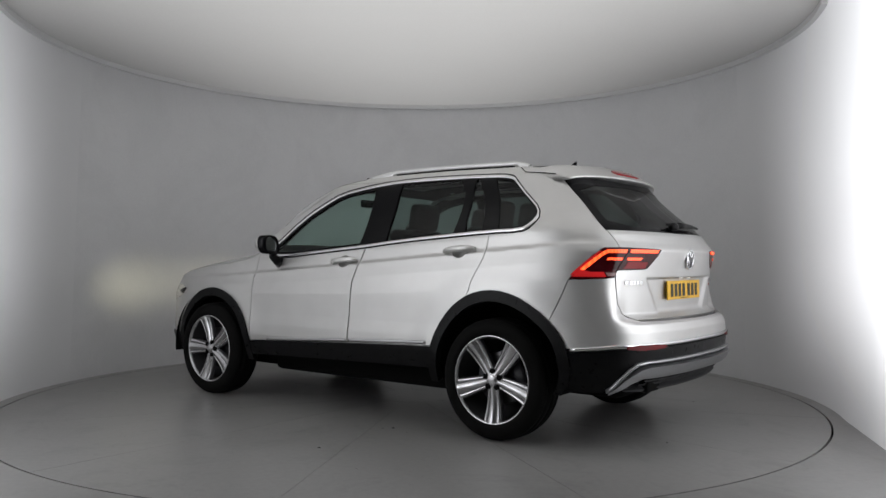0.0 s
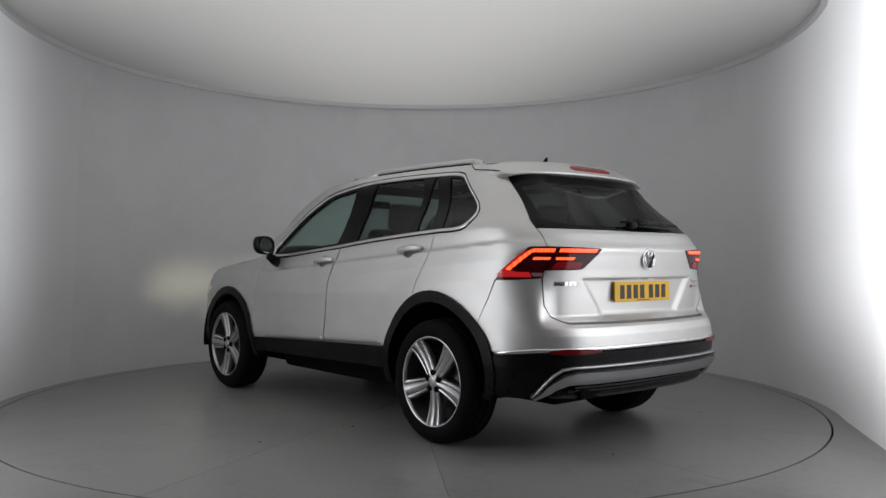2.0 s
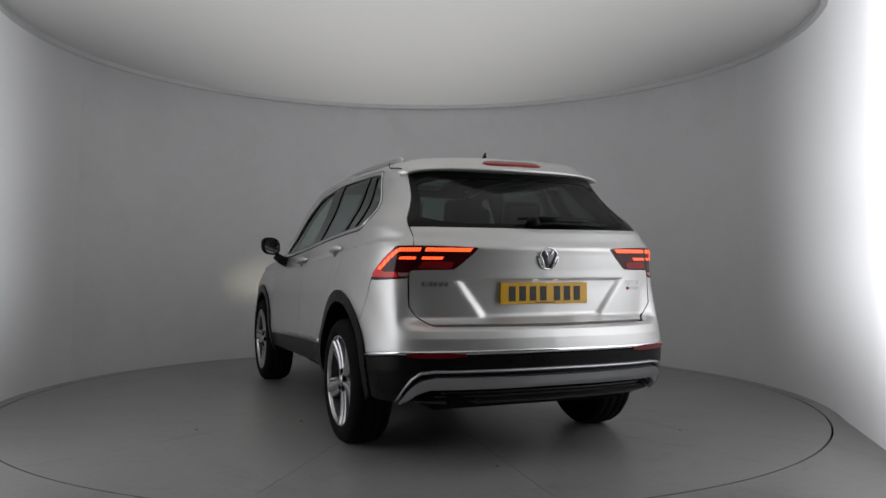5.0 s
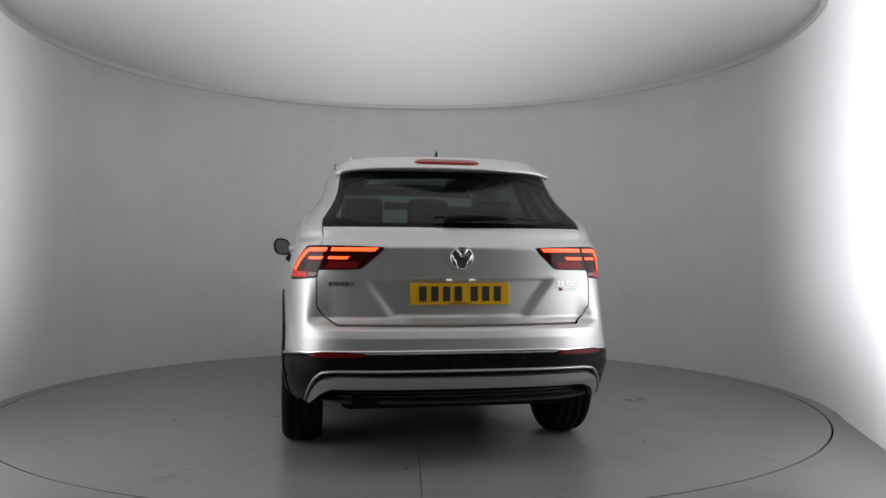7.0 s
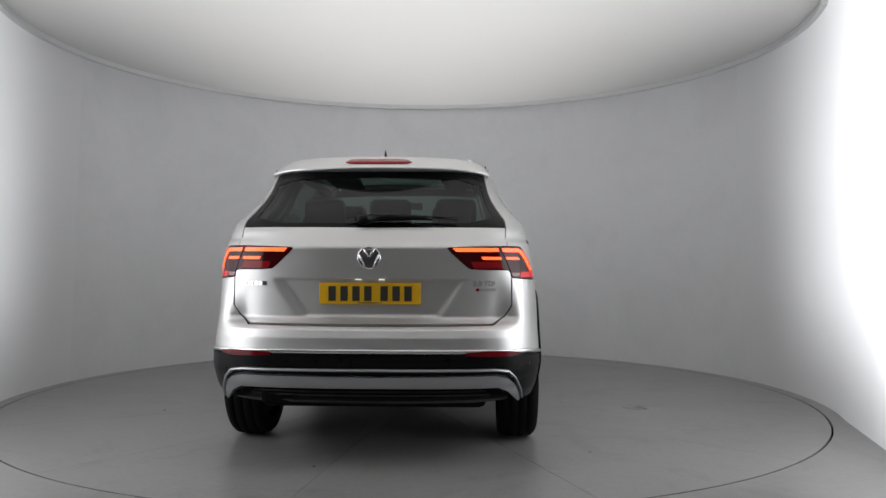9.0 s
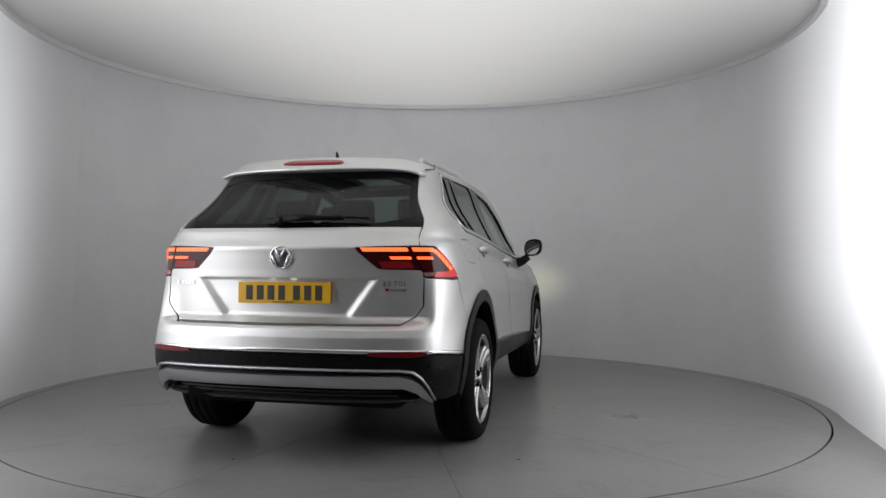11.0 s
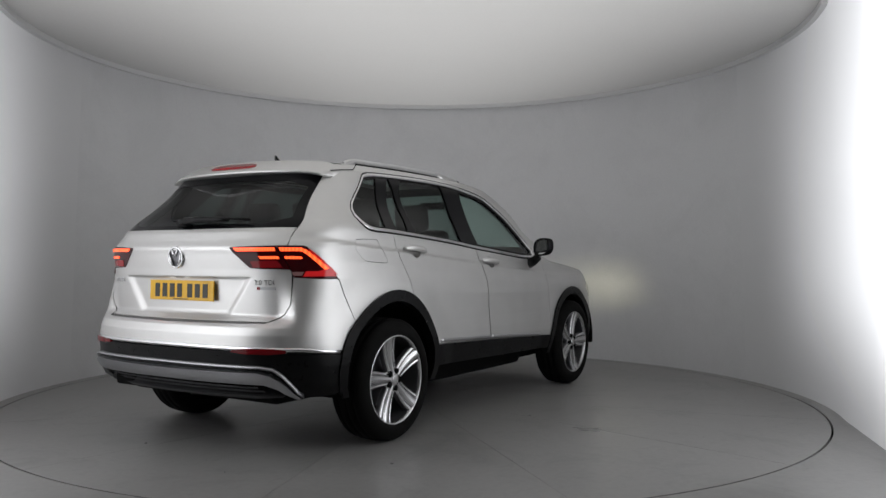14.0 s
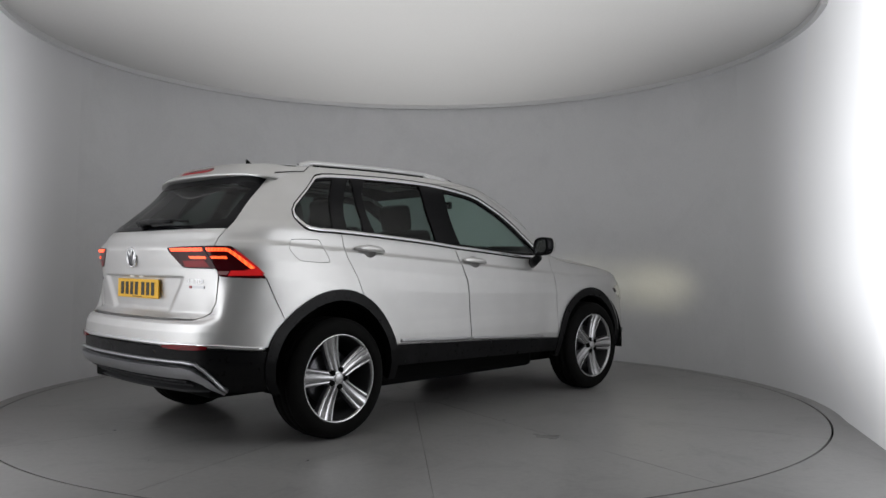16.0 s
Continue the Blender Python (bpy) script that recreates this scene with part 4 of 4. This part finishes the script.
for x, side, turn in ((WHEELS_X[0], 1, 90), (WHEELS_X[1], 1, 0), (WHEELS_X[0], -1, -5), (WHEELS_X[1], -1, 180)):
    wheel(x, side, turn)

# ---- underside and cabin ----
part("underbody", box(bmesh.new(), -1.50, 1.98, -.56, .56, .23, .42, .05), DARK, car, "black underbody", True)
# low pan and an added rear block keep light from under the car
part("floor_pan", box(bmesh.new(), -.90, .90, -.58, .58, .205, .36, .04), DARK, car, "black floor pan, set low to deepen the shade beneath", True)
part("rear_shade_block", box(bmesh.new(), -2.02, -1.46, -.60, .60, .275, .40, .04), DARK, car, "black block added under the tail to deepen the shade", True)
part("cabin_floor", box(bmesh.new(), -1.95, 1.2, -.72, .72, .42, .50, .02), LINING, car, "", True)
part("load_cover", box(bmesh.new(), -1.85, -1.15, -.66, .66, 1.06, 1.075, .004), LINING, car, "dark load cover", True)


def seat(x, y, w, name, label, rests):
    bm = bmesh.new()
    box(bm, -.13, .42, -w / 2, w / 2, .55, .78, .06, seg=3)
    s = part(name, bm, LEATHER, car, label)
    s.location = (x, y, 0)
    bm = bmesh.new()
    box(bm, -.07, .07, -w / 2, w / 2, .0, .62, .05, pose(-.10, 0, .66, 0, -14, 0), 3)
    part("backrest", bm, LEATHER, s)
    for r in rests:
        bm = bmesh.new()
        box(bm, -.05, .05, -.13, .13, 0, .19, .04, pose(-.285, r, 1.255, 0, -10, 0), 3)
        h = part("head_rest", bm, LEATHER, s)
        for d in (-.05, .05):
            part("rest_post", tube(bmesh.new(), [(-.262, r + d, 1.20), (-.275, r + d, 1.28)], .007, 6), CHROME, s)


seat(-.12, .37, .50, "front_seat", "black leather front seat", (0,))
seat(-.12, -.37, .50, "front_seat", "black leather front seat", (0,))
seat(-.78, 0, 1.30, "rear_seat", "black leather rear bench", (-.42, 0, .42))
bm = bmesh.new()
box(bm, .78, 1.12, -.70, .70, .80, 1.06, .07, seg=3)
dash = part("dashboard", bm, LINING, car, "black dashboard")
bm = bmesh.new()
ring = [(.0, .18 * math.cos(a), .18 * math.sin(a)) for a in np.linspace(0, 2 * math.pi, 32, endpoint=False)]
tube(bm, ring, .016, 8, True, up=Vector((1, 0, 0)))
box(bm, -.02, .05, -.06, .06, -.05, .05, .02)
box(bm, -.01, .01, -.17, .17, -.02, .02, .005)
wheel_ob = part("steering_wheel", bm, LEATHER, car, "black steering wheel")
wheel_ob.matrix_basis = pose(.56, -.37, .985, 0, -22, 0)
bm = bmesh.new()
box(bm, -.015, .015, -.12, .12, -.03, .03, .012)
part("inner_mirror", bm, GLOSS_BLACK, car, "black inner mirror").matrix_basis = pose(.42, 0, 1.50)

# headlamps: a lit lens deep in a dark tube
for side in (1, -1):
    for y, r in ((.62, .034),):
        bm = bmesh.new()
        lathe(bm, [(.0005, -.12), (r, -.12), (r * 1.1, .06)], 20)
        bmesh.ops.scale(bm, vec=(1.7, 1, .8), verts=bm.verts)
        m = pose(1.92 + (.66 - y) * .4, side * y, .785, 1.4, 0, -90 - 7 * side)
        tube_ob = part("lamp_tube", bm, DARK, car, "")
        tube_ob.matrix_basis = m
        bm = bmesh.new()
        lathe(bm, [(.0005, -.10), (r * .95, -.10)], 20)
        bmesh.ops.scale(bm, vec=(1.7, 1, .8), verts=bm.verts)
        part("lamp_lens", bm, HEAD_GLOW, tube_ob, "lit headlamp lens")

TURN_START, TURN_RATE = 140.491, -6.038
ON_TABLE = (-.0434, .074)


def motions():
    times = [i * .5 for i in range(33)]
    walk(turntable, [(t, pose(0, 0, 0, 0, 0, TURN_START + TURN_RATE * t)) for t in times])
    walk(car, [(t, pose(0, 0, 0, 0, 0, TURN_START + TURN_RATE * t) @ pose(*ON_TABLE, 0)) for t in times])


motions()
